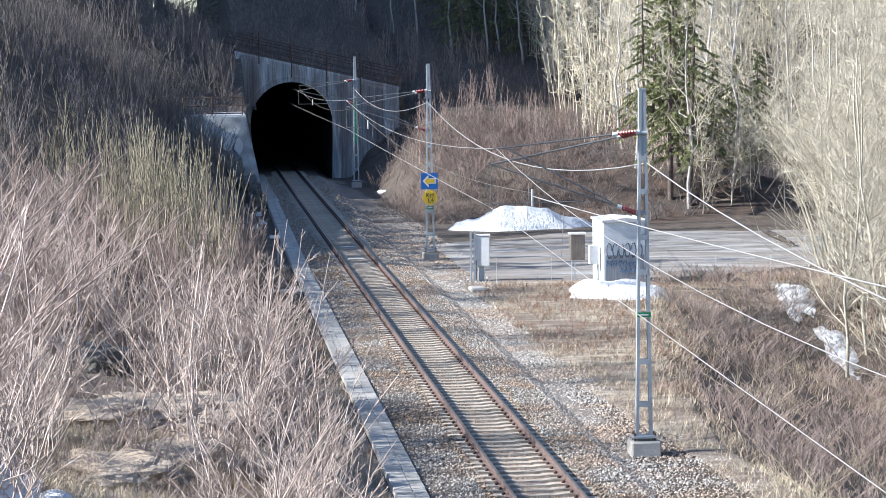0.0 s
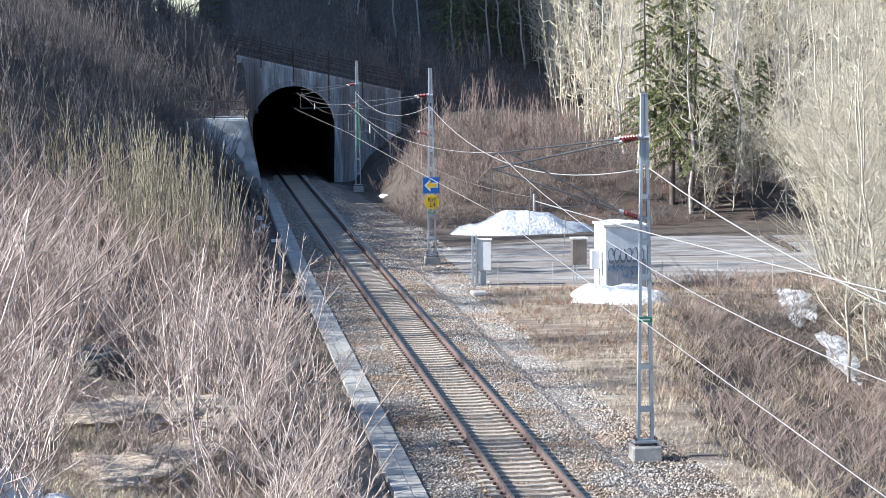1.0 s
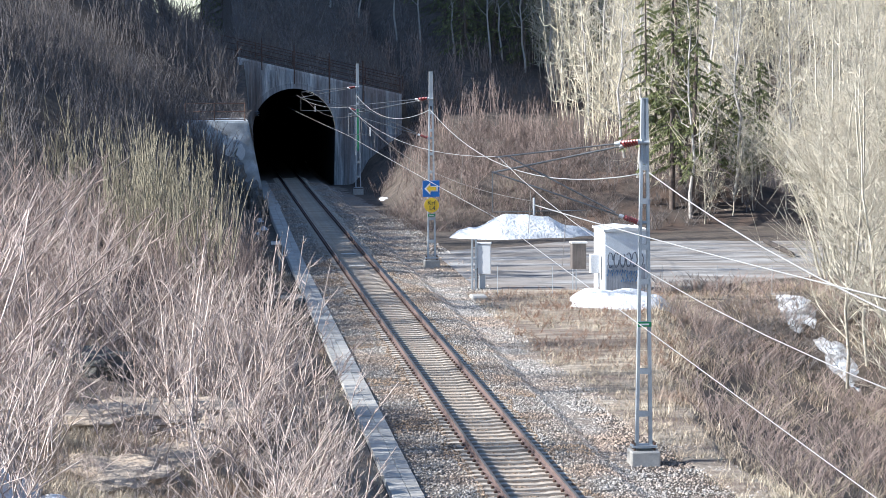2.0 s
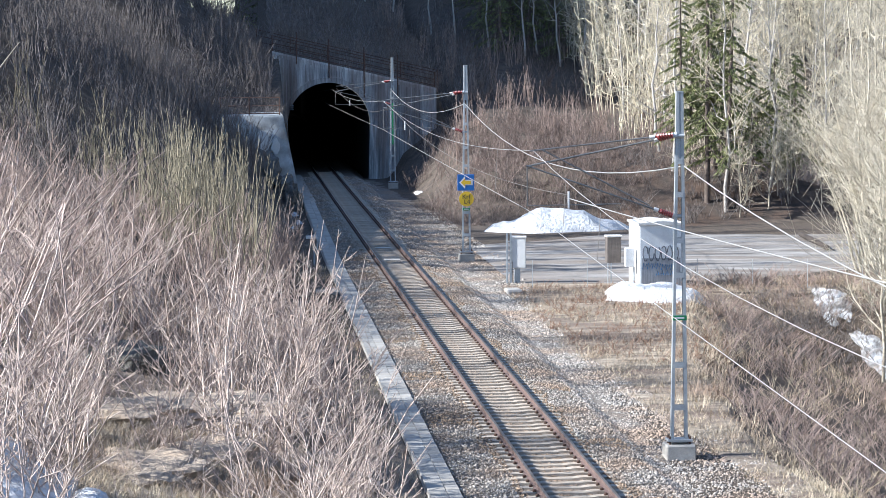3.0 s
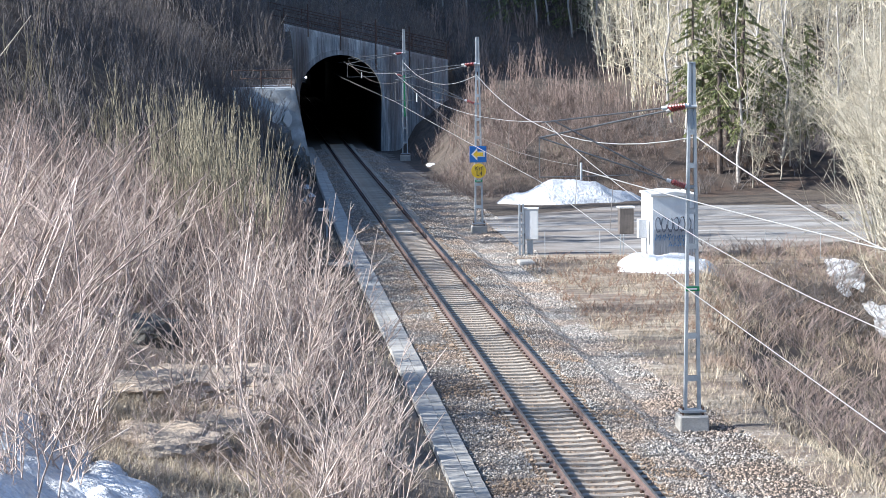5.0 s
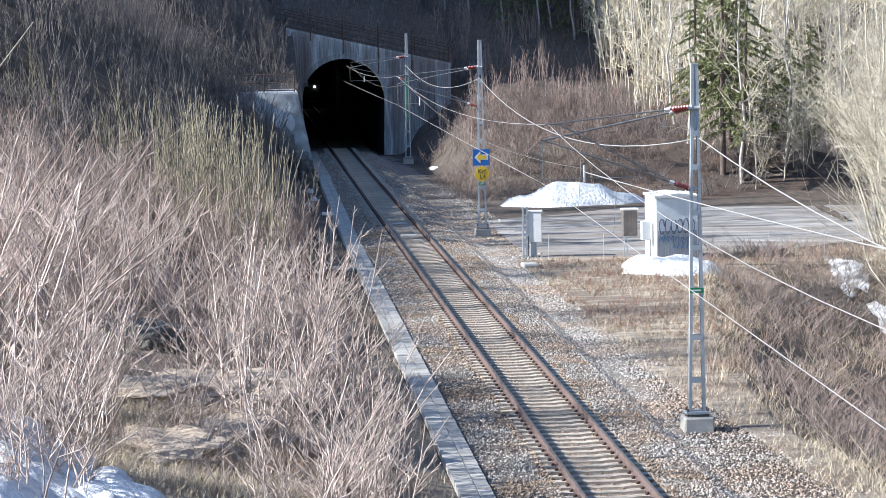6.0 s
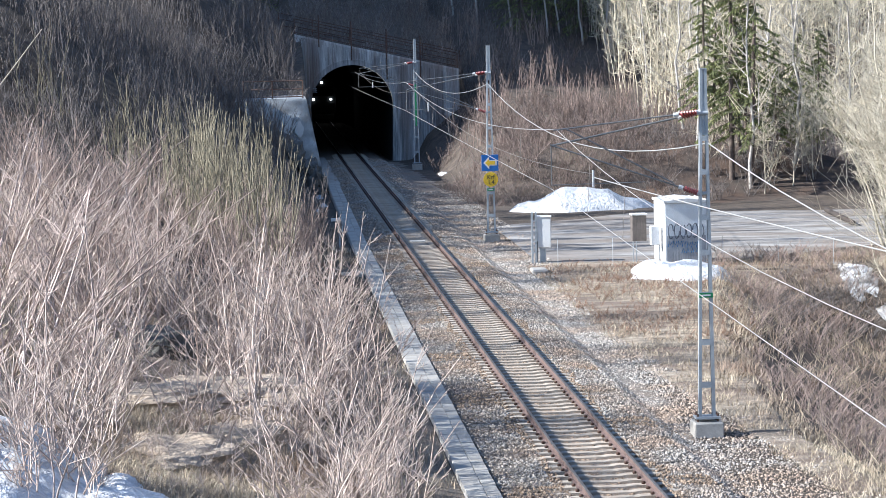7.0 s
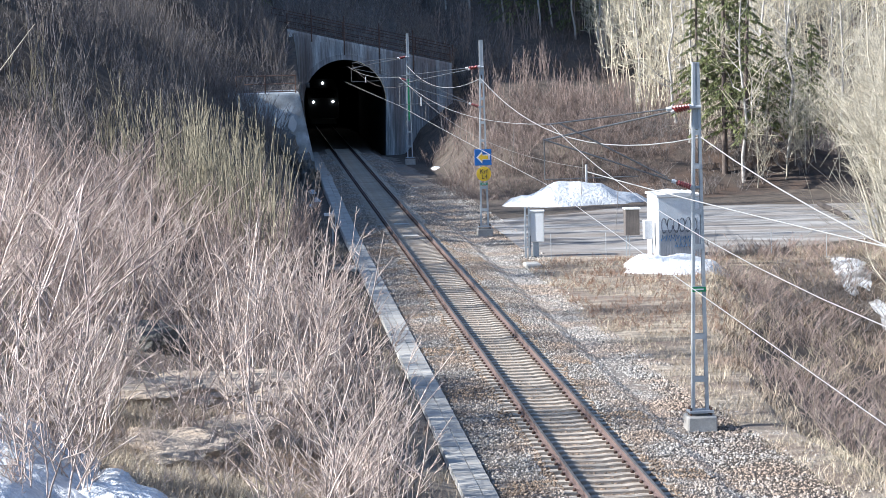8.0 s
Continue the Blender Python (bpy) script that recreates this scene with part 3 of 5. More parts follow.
prism(cop, [(-4.05, top_z(-4.05) - 0.06), (8.6, top_z(8.6) - 0.06), (8.6, top_z(8.6) + 0.1), (-4.05, top_z(-4.05) + 0.1)], "y", PY - 0.05, PY + 0.8)
part("coping", cop, M_PORTAL, portal)
# wing wall: battered nose towards the yard, its end faces along the track
wing = bmesh.new()
low, high = [(-9.5, 160.2), (-2.75, 159.6), (-2.95, 187.98), (-9.5, 187.98)], [(-9.5, 160.6), (-3.9, 160.4), (-3.95, 187.98), (-9.5, 187.98)]
wl = [wing.verts.new((a, b, -0.7)) for a, b in low]
wh = [wing.verts.new((a, b, 5.2)) for a, b in high]
wing.faces.new(wh)
for i in range(4):
    wing.faces.new((wl[i], wl[(i + 1) % 4], wh[(i + 1) % 4], wh[i]))
bmesh.ops.bevel(wing, geom=[e for e in wing.edges if max(v.co.y for v in e.verts) < 165], offset=0.12, segments=2, affect="EDGES")
part("wing_wall", wing, M_WING, portal, "pale blue-grey concrete wing wall with flaking patches")
for cx0, cz0, sc in ((-5.2, 3.5, 0.62), (-4.4, 3.2, 0.4)):
    fr = random.Random(int(cz0 * 100))
    fb = bmesh.new()
    prism(fb, [(cx0 + sc * fr.uniform(0.5, 1.0) * math.cos(a * 0.45), cz0 + sc * fr.uniform(0.8, 1.5) * math.sin(a * 0.45)) for a in range(14)], "y", 159.93, 160.3)
    part("flaked_patch", fb, M_WHITE, bpy.data.objects["wing_wall"], "bare pale patch of flaked plaster")
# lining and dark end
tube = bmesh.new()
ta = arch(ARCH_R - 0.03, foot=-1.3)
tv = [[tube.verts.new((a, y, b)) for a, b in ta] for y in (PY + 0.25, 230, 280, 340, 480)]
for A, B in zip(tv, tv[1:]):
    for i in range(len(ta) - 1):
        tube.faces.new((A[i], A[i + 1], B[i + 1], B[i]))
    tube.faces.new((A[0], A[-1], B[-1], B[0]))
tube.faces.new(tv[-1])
tun = part("tunnel_lining", tube, M_TUNNEL, portal, "near-black tunnel lining")

# rusty railings over the portal and on the ledge
def railing(name, pts, height, bars, label, post_every=1):
    g = empty(name, None, label, "railing")
    for i, p in enumerate(pts):
        if i % post_every == 0:
            pipe("post", [p, (p[0], p[1], p[2] + height)], 0.045, M_RAILING, g, sides=5)
    for f in bars:
        pipe("rail_bar", [(p[0], p[1], p[2] + height * f) for p in pts], 0.032, M_RAILING, g, sides=5)
    return g


railing("portal_railing", [(x, PY + 0.35, top_z(x) + 0.12) for x in (-4.05, -2.2, 0.3, 3.0, 5.6, 8.5)], 1.2, (0.12, 0.5, 0.97), "rusty brown pipe railing along the portal's sloping top")
for x, drop in ((-2.2, 0.5), (0.3, 1.0), (3.0, 1.9), (5.6, 1.2)):
    pipe("tall_post", [(x, PY - 0.17, top_z(x) - drop), (x, PY - 0.17, top_z(x) + 2.0)], 0.05, M_RAILING, bpy.data.objects["portal_railing"], sides=5)
railing("upper_railing", [(x, PY + 2.6, top_z(x) + 0.35) for x in (-5.2, -2.6, 0.3, 3.2, 6.0, 8.9)], 1.2, (0.2, 0.6, 0.97), "second rusty pipe railing on the slope above the portal")
railing("ledge_railing", [(x, 160.9, 5.2) for x in (-8.0, -6.1, -4.1)], 1.2, (0.1, 0.52, 0.97), "rusty brown pipe railing on the wing wall's ledge")
gl = empty("guard_panel", None, "rust-red steel guard at the portal's corner", "guard rail")
for k in range(4):
    pipe("guard_bar", [(-4.1 - 0.05 * k, 187.6 - k * 0.4, 5.0), (-4.35 - 0.05 * k, 187.6 - k * 0.4, 8.3 - 0.6 * k)], 0.04, M_TIMBER, gl)
hanger = empty("hanging_insulator", None, "grey insulator hanging from a rod beside the arch", "insulator")
pipe("rod", [(-2.62, 187.6, 6.7), (-2.62, 187.6, 5.2)], 0.025, M_TUBE, hanger)
hb_ = bmesh.new()
for z in (5.2, 5.06, 4.92):
    bmesh.ops.create_cone(hb_, cap_ends=True, segments=8, radius1=0.2, radius2=0.08, depth=0.1, matrix=Matrix.Translation((-2.62, 187.6, z)))
part("disc_stack", hb_, M_TUBE, hanger)

# ---- masts ----
def insulator(parent, a, b, label="ribbed dark red insulator with metal caps"):
    a, b = Vector(a), Vector(b)
    d = (b - a)
    L = d.length
    q = d.to_track_quat("Z", "Y").to_matrix().to_4x4()
    bm = bmesh.new()
    bmesh.ops.create_cone(bm, cap_ends=True, segments=8, radius1=0.03, radius2=0.03, depth=L * 0.7, matrix=Matrix.Translation(a) @ q @ Matrix.Translation((0, 0, L * 0.45)))
    for i in range(6):
        bmesh.ops.create_cone(bm, cap_ends=True, segments=10, radius1=0.082, radius2=0.05, depth=0.035, matrix=Matrix.Translation(a) @ q @ Matrix.Translation((0, 0, L * (0.15 + 0.11 * i))))
    ins = part("insulator", bm, M_RED, parent, label)
    for f in (0.02, 0.88):
        cb = bmesh.new()
        bmesh.ops.create_cone(cb, cap_ends=True, segments=8, radius1=0.055, radius2=0.05, depth=L * 0.2, matrix=Matrix.Translation(a) @ q @ Matrix.Translation((0, 0, L * (f + 0.03))))
        part("end_cap", cb, M_WHITE, ins, "pale metal end cap")
    return ins


def mast(x, y, height, base_w=0.42, top_w=0.17, battens=(0.72, 1.78, 2.95, 4.0, 4.86, 5.98, 6.8), base=-0.05, ground_z=-0.6, turn=0.0, label=""):
    """Two tapering channel legs, joined by batten plates, on a concrete block."""
    g = empty("catenary_mast", pose(x, y, 0, 0, 0, turn), label, "catenary mast", "masts along the track")

    def half(z):
        return (base_w + (top_w - base_w) * (z - base) / (height - base)) / 2
    for s in (-1, 1):
        bm, ends = bmesh.new(), []
        for z in (base, height):
            h = half(z)
            o = min(0.075, h * 0.8)
            ends.append([bm.verts.new((s * (h - a), yy, z)) for a, yy in ((0, -0.07), (o, -0.07), (o, -0.055), (0.014, -0.055), (0.014, 0.055), (o, 0.055), (o, 0.07), (0, 0.07))])
        for i in range(8):
            bm.faces.new((ends[0][i], ends[0][(i + 1) % 8], ends[1][(i + 1) % 8], ends[1][i]))
        bm.faces.new(ends[0]), bm.faces.new(ends[1])
        part("leg", bm, M_STEEL, g)
    for z in battens:
        h = half(z) - 0.05
        for yy in (-0.075, 0.066):
            part("batten", boxed(-h - 0.012, h + 0.012, yy, yy + 0.009, z - 0.065, z + 0.065), M_STEEL, g)
    h = half(height)
    part("cap", boxed(-h, h, -0.085, 0.085, height, height + 0.03), M_STEEL, g)
    part("web", boxed(-h * 0.5, h * 0.5, -0.02, 0.0, height - 1.6, height), M_CABSIDE, g)
    part("base_plate", boxed(-base_w / 2 - 0.1, base_w / 2 + 0.1, -0.2, 0.2, base - 0.06, base, 0.008), M_STEEL, g)
    for sx_ in (-1, 1):
        for sy_ in (-1, 1):
            bb = bmesh.new()
            bmesh.ops.create_cone(bb, cap_ends=True, segments=6, radius1=0.03, radius2=0.03, depth=0.2, matrix=Matrix.Translation((sx_ * (base_w / 2 + 0.04), sy_ * 0.13, base - 0.03)))
            part("anchor_bolt", bb, M_RAILING, g)
    part("foundation", boxed(-0.36, 0.36, -0.36, 0.36, ground_z - 0.6, base - 0.13, 0.03), M_LID, g, "weathered grey concrete block")
    return g


m1 = mast(3.51, 58.65, 8.48, label="grey galvanised lattice mast on a concrete block, two cantilever arms")
m2 = mast(3.7, 114.4, 8.72, label="grey lattice mast carrying a blue arrow sign and yellow disc")
m3 = mast(4.34, 175.5, 8.85, ground_z=-0.5, label="grey galvanised lattice mast beside the tunnel mouth")


def cantilever(g, reach=-3.75, up=7.45, low=5.55, full=True):
    insulator(g, (-0.12, -0.1, up), (-0.75, -0.1, up - 0.06))
    insulator(g, (-0.12, 0.02, up - 0.02), (-0.62, 0.02, up - 0.13))
    pipe("top_tube", [(-0.75, -0.1, up - 0.06), (reach + 0.05, -0.1, up - 0.36)], 0.021, M_TUBE, g)
    pipe("brace_tube", [(-0.62, 0.02, up - 0.13), (reach, 0.02, up - 0.74)], 0.025, M_TUBE, g)
    insulator(g, (-0.12, 0, low - 0.1), (-0.62, 0, low + 0.08))
    pipe("low_tube", [(-0.62, 0, low + 0.08), (reach - 0.02, 0, up - 0.72)], 0.022, M_TUBE, g)
    pipe("diagonal_tube", [(-0.75, -0.1, low + 0.17), (reach + 0.35, -0.1, up - 0.33)], 0.021, M_TUBE, g)
    pipe("drop_rod", [(reach, 0, up - 0.72), (reach, 0, up - 1.70)], 0.013, M_TUBE, g)
    pipe("steady_arm", [(reach, 0, up - 1.70), (reach + 2.3, 0, up - 1.68)], 0.014, M_TUBE, g)
    pipe("registration_rod", [(reach + 1.02, 0, up - 1.36), (reach + 1.02, 0, up - 1.78)], 0.03, M_WHITE, g)
    pipe("clamp", [(-0.2, -0.1, up - 0.03), (0.1, -0.1, up - 0.03)], 0.05, M_STEEL, g)
    pipe("clamp", [(-0.2, 0, low - 0.1), (0.12, 0, low - 0.1)], 0.05, M_STEEL, g)


cantilever(m1)
cantilever(m2, -3.9, 7.5, 5.7)
cantilever(m3, -4.1, 7.2, 5.6)
for g, x, z in ((m1, 0.0, 2.95), (m2, 0.06, 1.95)):
    pl = part("number_plate", boxed(-0.17, 0.17, -0.1, -0.085, z - 0.06, z + 0.06), M_SIGNGREEN, g, "small green plate with pale marks")
    part("plate_marks", boxed(-0.11, 0.11, -0.104, -0.1, z - 0.018, z + 0.018), M_WHITE, pl)
part("green_strip", boxed(-0.06, 0.06, -0.1, -0.09, 2.6, 5.6), M_SIGNGREEN, m3, "faded green marker strip")

# signs on the second mast
sg = part("arrow_sign", boxed(-0.42, 0.38, -0.125, -0.105, 2.83, 3.60, 0.01), M_SIGNBLUE, m2, "square blue sign with a yellow arrow edged white")


def arrow(w, yy, material, nm, shift=0.0):
    bm = bmesh.new()
    pts = [(-0.34, 0), (-0.06, 0.30), (-0.06, 0.13), (0.30, 0.13), (0.30, -0.13), (-0.06, -0.13), (-0.06, -0.30)]
    c = (-0.03, 0.0)
    prism(bm, [((a - c[0]) * w + c[0] + shift, b * w * (1.0 if w == 1 else 0.9) + 3.215) for a, b in pts], "y", yy, yy + 0.004)
    return part(nm, bm, material, sg)


arrow(1.0, -0.130, M_WHITE, "arrow_edge")
arrow(0.74, -0.135, M_SIGNYELLOW, "arrow")
db = bmesh.new()
bmesh.ops.create_cone(db, cap_ends=True, segments=32, radius1=0.35, radius2=0.35, depth=0.02, matrix=pose(0, -0.118, 2.43, 90))
disc = part("yellow_disc", db, M_SIGNYELLOW, m2, "round yellow sign with black letters")


def writing(body, size, m, material, parent, name="lettering"):
    cu = bpy.data.curves.new(name, "FONT")
    cu.body, cu.size, cu.align_x, cu.align_y, cu.extrude = body, size, "CENTER", "CENTER", 0.003
    ob = new(name, cu)
    dg = bpy.context.evaluated_depsgraph_get()
    me = bpy.data.meshes.new_from_object(ob.evaluated_get(dg))
    bpy.data.objects.remove(ob)
    me.materials.clear()
    o = link(name, me, material, parent)
    o.matrix_basis = m
    return o


writing("Krf", 0.30, pose(-0.01, -0.134, 2.54, 90), M_BLACK, disc)
writing("L4", 0.30, pose(0.03, -0.134, 2.29, 90), M_BLACK, disc)


# ---- wires ----
def wire(name, pts, radius, material, label, sag=0.0, n=14):
    """Spans from support to support, each hanging through by sag."""
    out = []
    sags = sag if isinstance(sag, tuple) else (sag,) * len(pts)
    for k, (a, b) in enumerate(zip(pts, pts[1:])):
        for i in range(n + (k == len(pts) - 2)):
            t = i / n
            out.append((a[0] + (b[0] - a[0]) * t, a[1] + (b[1] - a[1]) * t, a[2] + (b[2] - a[2]) * t - 4 * sags[k] * t * (1 - t)))
    V, F = tubes([out], [[radius] * len(out)], 5)
    return tagged(link(name, mesh_of(name, V, F), material, None, label, True), category="wire", group="overhead wires")


RET = 6.68
wire("return_wire", [(3.95, 170, 6.6), (3.66, 114.4, 6.95), (3.62, 58.65, RET), (3.8, 3.0, 6.4)], 0.016, M_WIRE, "thick pale return wire slung from mast to mast", (0.9, 1.25, 1.25))
wire("contact_wire", [(-0.2, 175.5, 5.5), (-0.2, 114.4, 5.75), (-0.25, 58.65, 5.66), (-0.25, 2.0, 4.35)], 0.0075, M_WIRE, "contact wire over the track", 0.02)
wire("messenger_wire", [(0.0, 175.5, 6.6), (-0.2, 114.4, 7.1), (-0.1, 58.65, 7.1), (-0.1, 3.0, 7.2)], 0.0075, M_WIRE, "slack carrying wire above the contact wire", (0.3, 0.6, 1.2))
# black puts the tunnel's shade into the colour of these two wire ends
wire("tunnel_wire", [(0.0, 235, 5.4), (-0.2, 175.5, 5.5)], 0.007, M_BLACK, "contact wire leading into the tunnel, blackened for shade", 0.02)
wire("tunnel_wire", [(0.0, 235, 5.9), (0.0, 175.5, 6.6)], 0.007, M_BLACK, "carrying wire leading into the tunnel, blackened for shade", 0.2)
wire("outer_contact_wire", [(0.78, 58.65, 5.92), (2.5, 34.18, 6.05), (3.7, 10.0, 6.3)], 0.013, M_WIRE, "second contact wire drawn aside to its anchor", 0.05)
wire("outer_messenger_wire", [(0.3, 175.5, 6.7), (0.2, 114.4, 6.75), (0.78, 58.65, 6.0)], 0.007, M_DARKWIRE, "thin second carrying wire between the masts", 0.7)
for y in (47.5, 52.5, 66, 74, 82, 90, 98, 106):
    span = (y - 58.65) / 55.7 if y > 58.65 else (58.65 - y) / 55.7
    zt = 7.1 - 4 * (0.6 if y > 58.65 else 1.2) * span * (1 - span)
    zb = 5.66 + (0.09 * span if y > 58.65 else -1.31 * span)
    if zt - zb > 0.1:
        tagged(pipe("dropper", [(-0.15, y, zt), (-0.22, y, zb)], 0.006, M_DARKWIRE), "thin dropper wire between the overhead wires", "wire", "droppers")

# ---- cabinets by the yard ----
cab = empty("relay_cabinet", pose(9.62, 100.3, -0.62, 0, 0, 2), "large white equipment cabinet with a graffiti-covered shaded side", "equipment cabinet")
part("body", boxed(0.0, 1.82, 0.0, 2.3, 0.1, 2.74, 0.02), M_WHITE, cab)
# blue-grey instead of white: the shade on this side is in the colour
part("side_panel", boxed(0.03, 1.79, -0.012, 0.0, 0.12, 2.70), M_CABSIDE, cab, "steel panel, its shade put into the blue-grey colour")
part("plinth", boxed(0.05, 1.77, 0.05, 2.25, -0.3, 0.1), M_LID, cab)
rf = bmesh.new()
prism(rf, [(-0.06, 2.74), (1.9, 2.74), (1.9, 2.80), (0.92, 2.92), (-0.06, 2.82)], "y", -0.1, 2.4)
part("roof", rf, M_ROOF, cab, "pale ridged sheet roof")
for i in range(8):
    part("roof_rib", boxed(-0.05 + i * 0.26, -0.01 + i * 0.26, -0.1, 2.4, 2.80 + 0.012 * min(i, 8 - i), 2.84 + 0.014 * min(i, 8 - i)), M_ROOF, cab)
part("smear", boxed(0.08, 1.74, -0.018, -0.013, 0.15, 1.35), M_GREYSPRAY, cab, "smeared grey paint")
# sprayed strokes: looping letters that cannot be read, as plain strokes
gr = random.Random(11)
for k in range(6):
    x0, pts = 0.22 + 0.26 * k, []
    for i in range(13):
        a = i / 12 * math.pi * 1.75 + gr.uniform(-0.2, 0.2) + k
        pts.append((x0 + 0.11 * math.cos(a) + 0.02, -0.02, 1.55 + 0.30 * math.sin(a) + gr.uniform(-0.03, 0.03)))
    pipe("spray_stroke", pts, 0.022, M_SPRAY, cab, sides=4)
for k in range(7):
    x0 = 0.12 + 0.2 * k
    z0 = 1.02 - 0.05 * (k > 3)
    pipe("blue_stroke", [(x0, -0.021, z0 - 0.13), (x0 + 0.05, -0.021, z0 + 0.12), (x0 + 0.11, -0.021, z0 - 0.05), (x0 + 0.18, -0.021, z0 + 0.1)], 0.02, M_BLUESPRAY, cab, sides=4)
for k in range(4):
    x0 = 0.7 + 0.2 * k
    pipe("blue_stroke", [(x0, -0.021, 0.62), (x0 + 0.07, -0.021, 0.82), (x0 + 0.12, -0.021, 0.64)], 0.018, M_BLUESPRAY, cab, sides=4)
mb = empty("meter_box", pose(9.45, 100.9, -0.62, 0, 0, 2), "small white meter box on a post beside the cabinet", "meter box")
part("box_body", boxed(-0.36, 0.02, -0.15, 0.15, 0.95, 1.75, 0.02), M_WHITE, mb)
part("box_post", boxed(0.0, 0.06, -0.04, 0.04, 0.0, 0.95), M_STEEL, mb)
nb = empty("notice_case", pose(8.6, 102.6, -0.6, 0, 0, 2), "brown-grey case with a pale roof on two thin posts", "notice case")
part("case_body", boxed(0.0, 0.62, 0, 0.45, 0.95, 2.05, 0.02), M_BROWNBOX, nb)
part("case_roof", boxed(-0.04, 0.66, -0.06, 0.5, 2.05, 2.13, 0.02), M_ROOF, nb)
for x in (0.02, 0.16):
    part("case_post", boxed(x, x + 0.04, 0.02, 0.06, -0.2, 0.97), M_STEEL, nb)
wb = empty("signal_cabinet", pose(4.72, 103.5, -0.6, 0, 0, -8), "white signal cabinet on a grey pedestal", "signal cabinet")
part("cabinet_body", boxed(-0.12, 0.48, -0.2, 0.3, 0.72, 2.02, 0.025), M_WHITE, wb)
part("cabinet_lid", boxed(-0.15, 0.51, -0.23, 0.33, 2.02, 2.08, 0.015), M_WHITE, wb)
part("pedestal", boxed(-0.02, 0.24, -0.12, 0.2, -0.2, 0.72, 0.01), M_STEEL, wb)
gp = empty("gate_post", pose(4.47, 103.3, -0.6), "pair of grey steel posts beside the cabinet", "gate post")
for x in (-0.1, 0.06):
    part("post", boxed(x - 0.04, x + 0.04, -0.04, 0.04, -0.3, 2.26), M_STEEL, gp)
for z in (0.5, 0.95, 1.4, 1.85):
    part("bracket", boxed(-0.1, 0.08, -0.05, 0.05, z, z + 0.05), M_STEEL, gp)
part("cable_loop", boxed(0.1, 0.13, -0.03, 0.0, 0.1, 1.0), M_BLACK, gp)
tagged(part("cable_cover", boxed(3.85, 4.5, 98.6, 100.0, -0.6, -0.38, 0.05), M_LID), "pale concrete cover slab in the gravel", "concrete slab")
kp = empty("marker_post", pose(-3.62, 110.2, -0.45), "short white-topped post beside the trough", "marker post")
part("post", boxed(-0.09, 0.0, -0.05, 0.05, -0.3, 1.62, 0.01), M_STEEL, kp)
part("top_plate", boxed(-0.42, 0.08, -0.08, 0.04, 1.42, 1.56, 0.01), M_WHITE, kp, "white plate")
part("post", boxed(0.06, 0.12, -0.03, 0.03, -0.3, 1.5, 0.01), M_STEEL, kp)
fence = empty("wire_fence", None, "thin wire fence on slim steel posts by the yard", "fence")
for i in range(7):
    x = 5.2 + i * 2.3
    if 8.6 < x < 11.6:
        continue
    pipe("post", [(x, 101.2 - 0.25 * i, -0.8), (x, 101.2 - 0.25 * i, 0.65)], 0.012, M_STEEL, fence, sides=4)
lg = [(22.5, 125.6, -0.35), (22.49, 125.5, -0.35), (22.1, 121.0, -0.33), (21.81, 116.9, -0.36), (21.8, 116.8, -0.36)]
lower = [(-5.6, 52.4, float(land(-5.6, 52.4)) + 0.1), (-5.5, 52.4, float(land(-5.5, 52.4)) + 0.1), (-3.9, 51.8, -0.38), (-3.85, 51.8, -0.38)]
tagged(link("log", mesh_of("log", *tubes([lower], [[0.01, 0.14, 0.16, 0.01]], 9)), M_LOG), "short dark log beside the cable trough", "log")
tagged(link("log", mesh_of("log", *tubes([lg], [[0.01, 0.13, 0.14, 0.12, 0.01]], 9)), M_LOG), "dark felled log lying beside the road", "log")


# ---- snow ----
def heap(name, cx, cy, rx_, ry_, h, material, label, seed, flat=0.6, lobes=0.25, skew=0.0):
    """An uneven melting heap that follows the ground."""
    n, m = 40, 14
    V = []
    for j in range(m + 1):
        for i in range(n):
            a, q = 2 * math.pi * i / n, j / m
            rim = 1 + lobes * (noise.noise(Vector((math.cos(a) * 1.3, math.sin(a) * 1.3, seed))) * 1.6)
            x, y = cx + rx_ * rim * q * math.cos(a), cy + ry_ * rim * q * math.sin(a)
            z = h * (1 - q ** 2.2) ** flat * (1 + 0.45 * noise.noise(Vector((x * 0.8, y * 0.8, seed + 3))) + skew * q * math.cos(a)) + 0.07 * noise.noise(Vector((x * 3, y * 3, seed)))
            V.append((x, y, float(land(x, y)) + z - 0.06 * q))
    F = [(j * n + i, j * n + (i + 1) % n, (j + 1) * n + (i + 1) % n, (j + 1) * n + i) for j in range(m) for i in range(n)]
    ob = link(name, mesh_of(name, V, F), material, None, label, True)
    return tagged(ob, category="snow", group="snow heaps")


heap("snow_drift", 10.6, 133.2, 4.0, 2.4, 1.1, M_SNOW, "long white melting snow heap behind the road", 2, 0.95, 0.25, -0.15)
heap("snow_drift", 9.45, 96.6, 2.4, 2.6, 0.58, M_SNOW, "white melting snow heap below the cabinet", 5, 0.7, 0.3)
heap("snow_patch", 17.0, 97.6, 0.75, 2.6, 0.15, M_DIRTYSNOW, "dirty snow on the gully's side", 9, 0.8, 0.35)
heap("snow_patch", 17.7, 93.2, 0.7, 3.0, 0.12, M_DIRTYSNOW, "dirty snow on the gully's side", 12, 0.8, 0.35)
heap("snow_patch", 5.5, 167.5, 0.3, 2.2, 0.1, M_SNOW, "small snow remnant on the bank", 4, 0.8, 0.3)
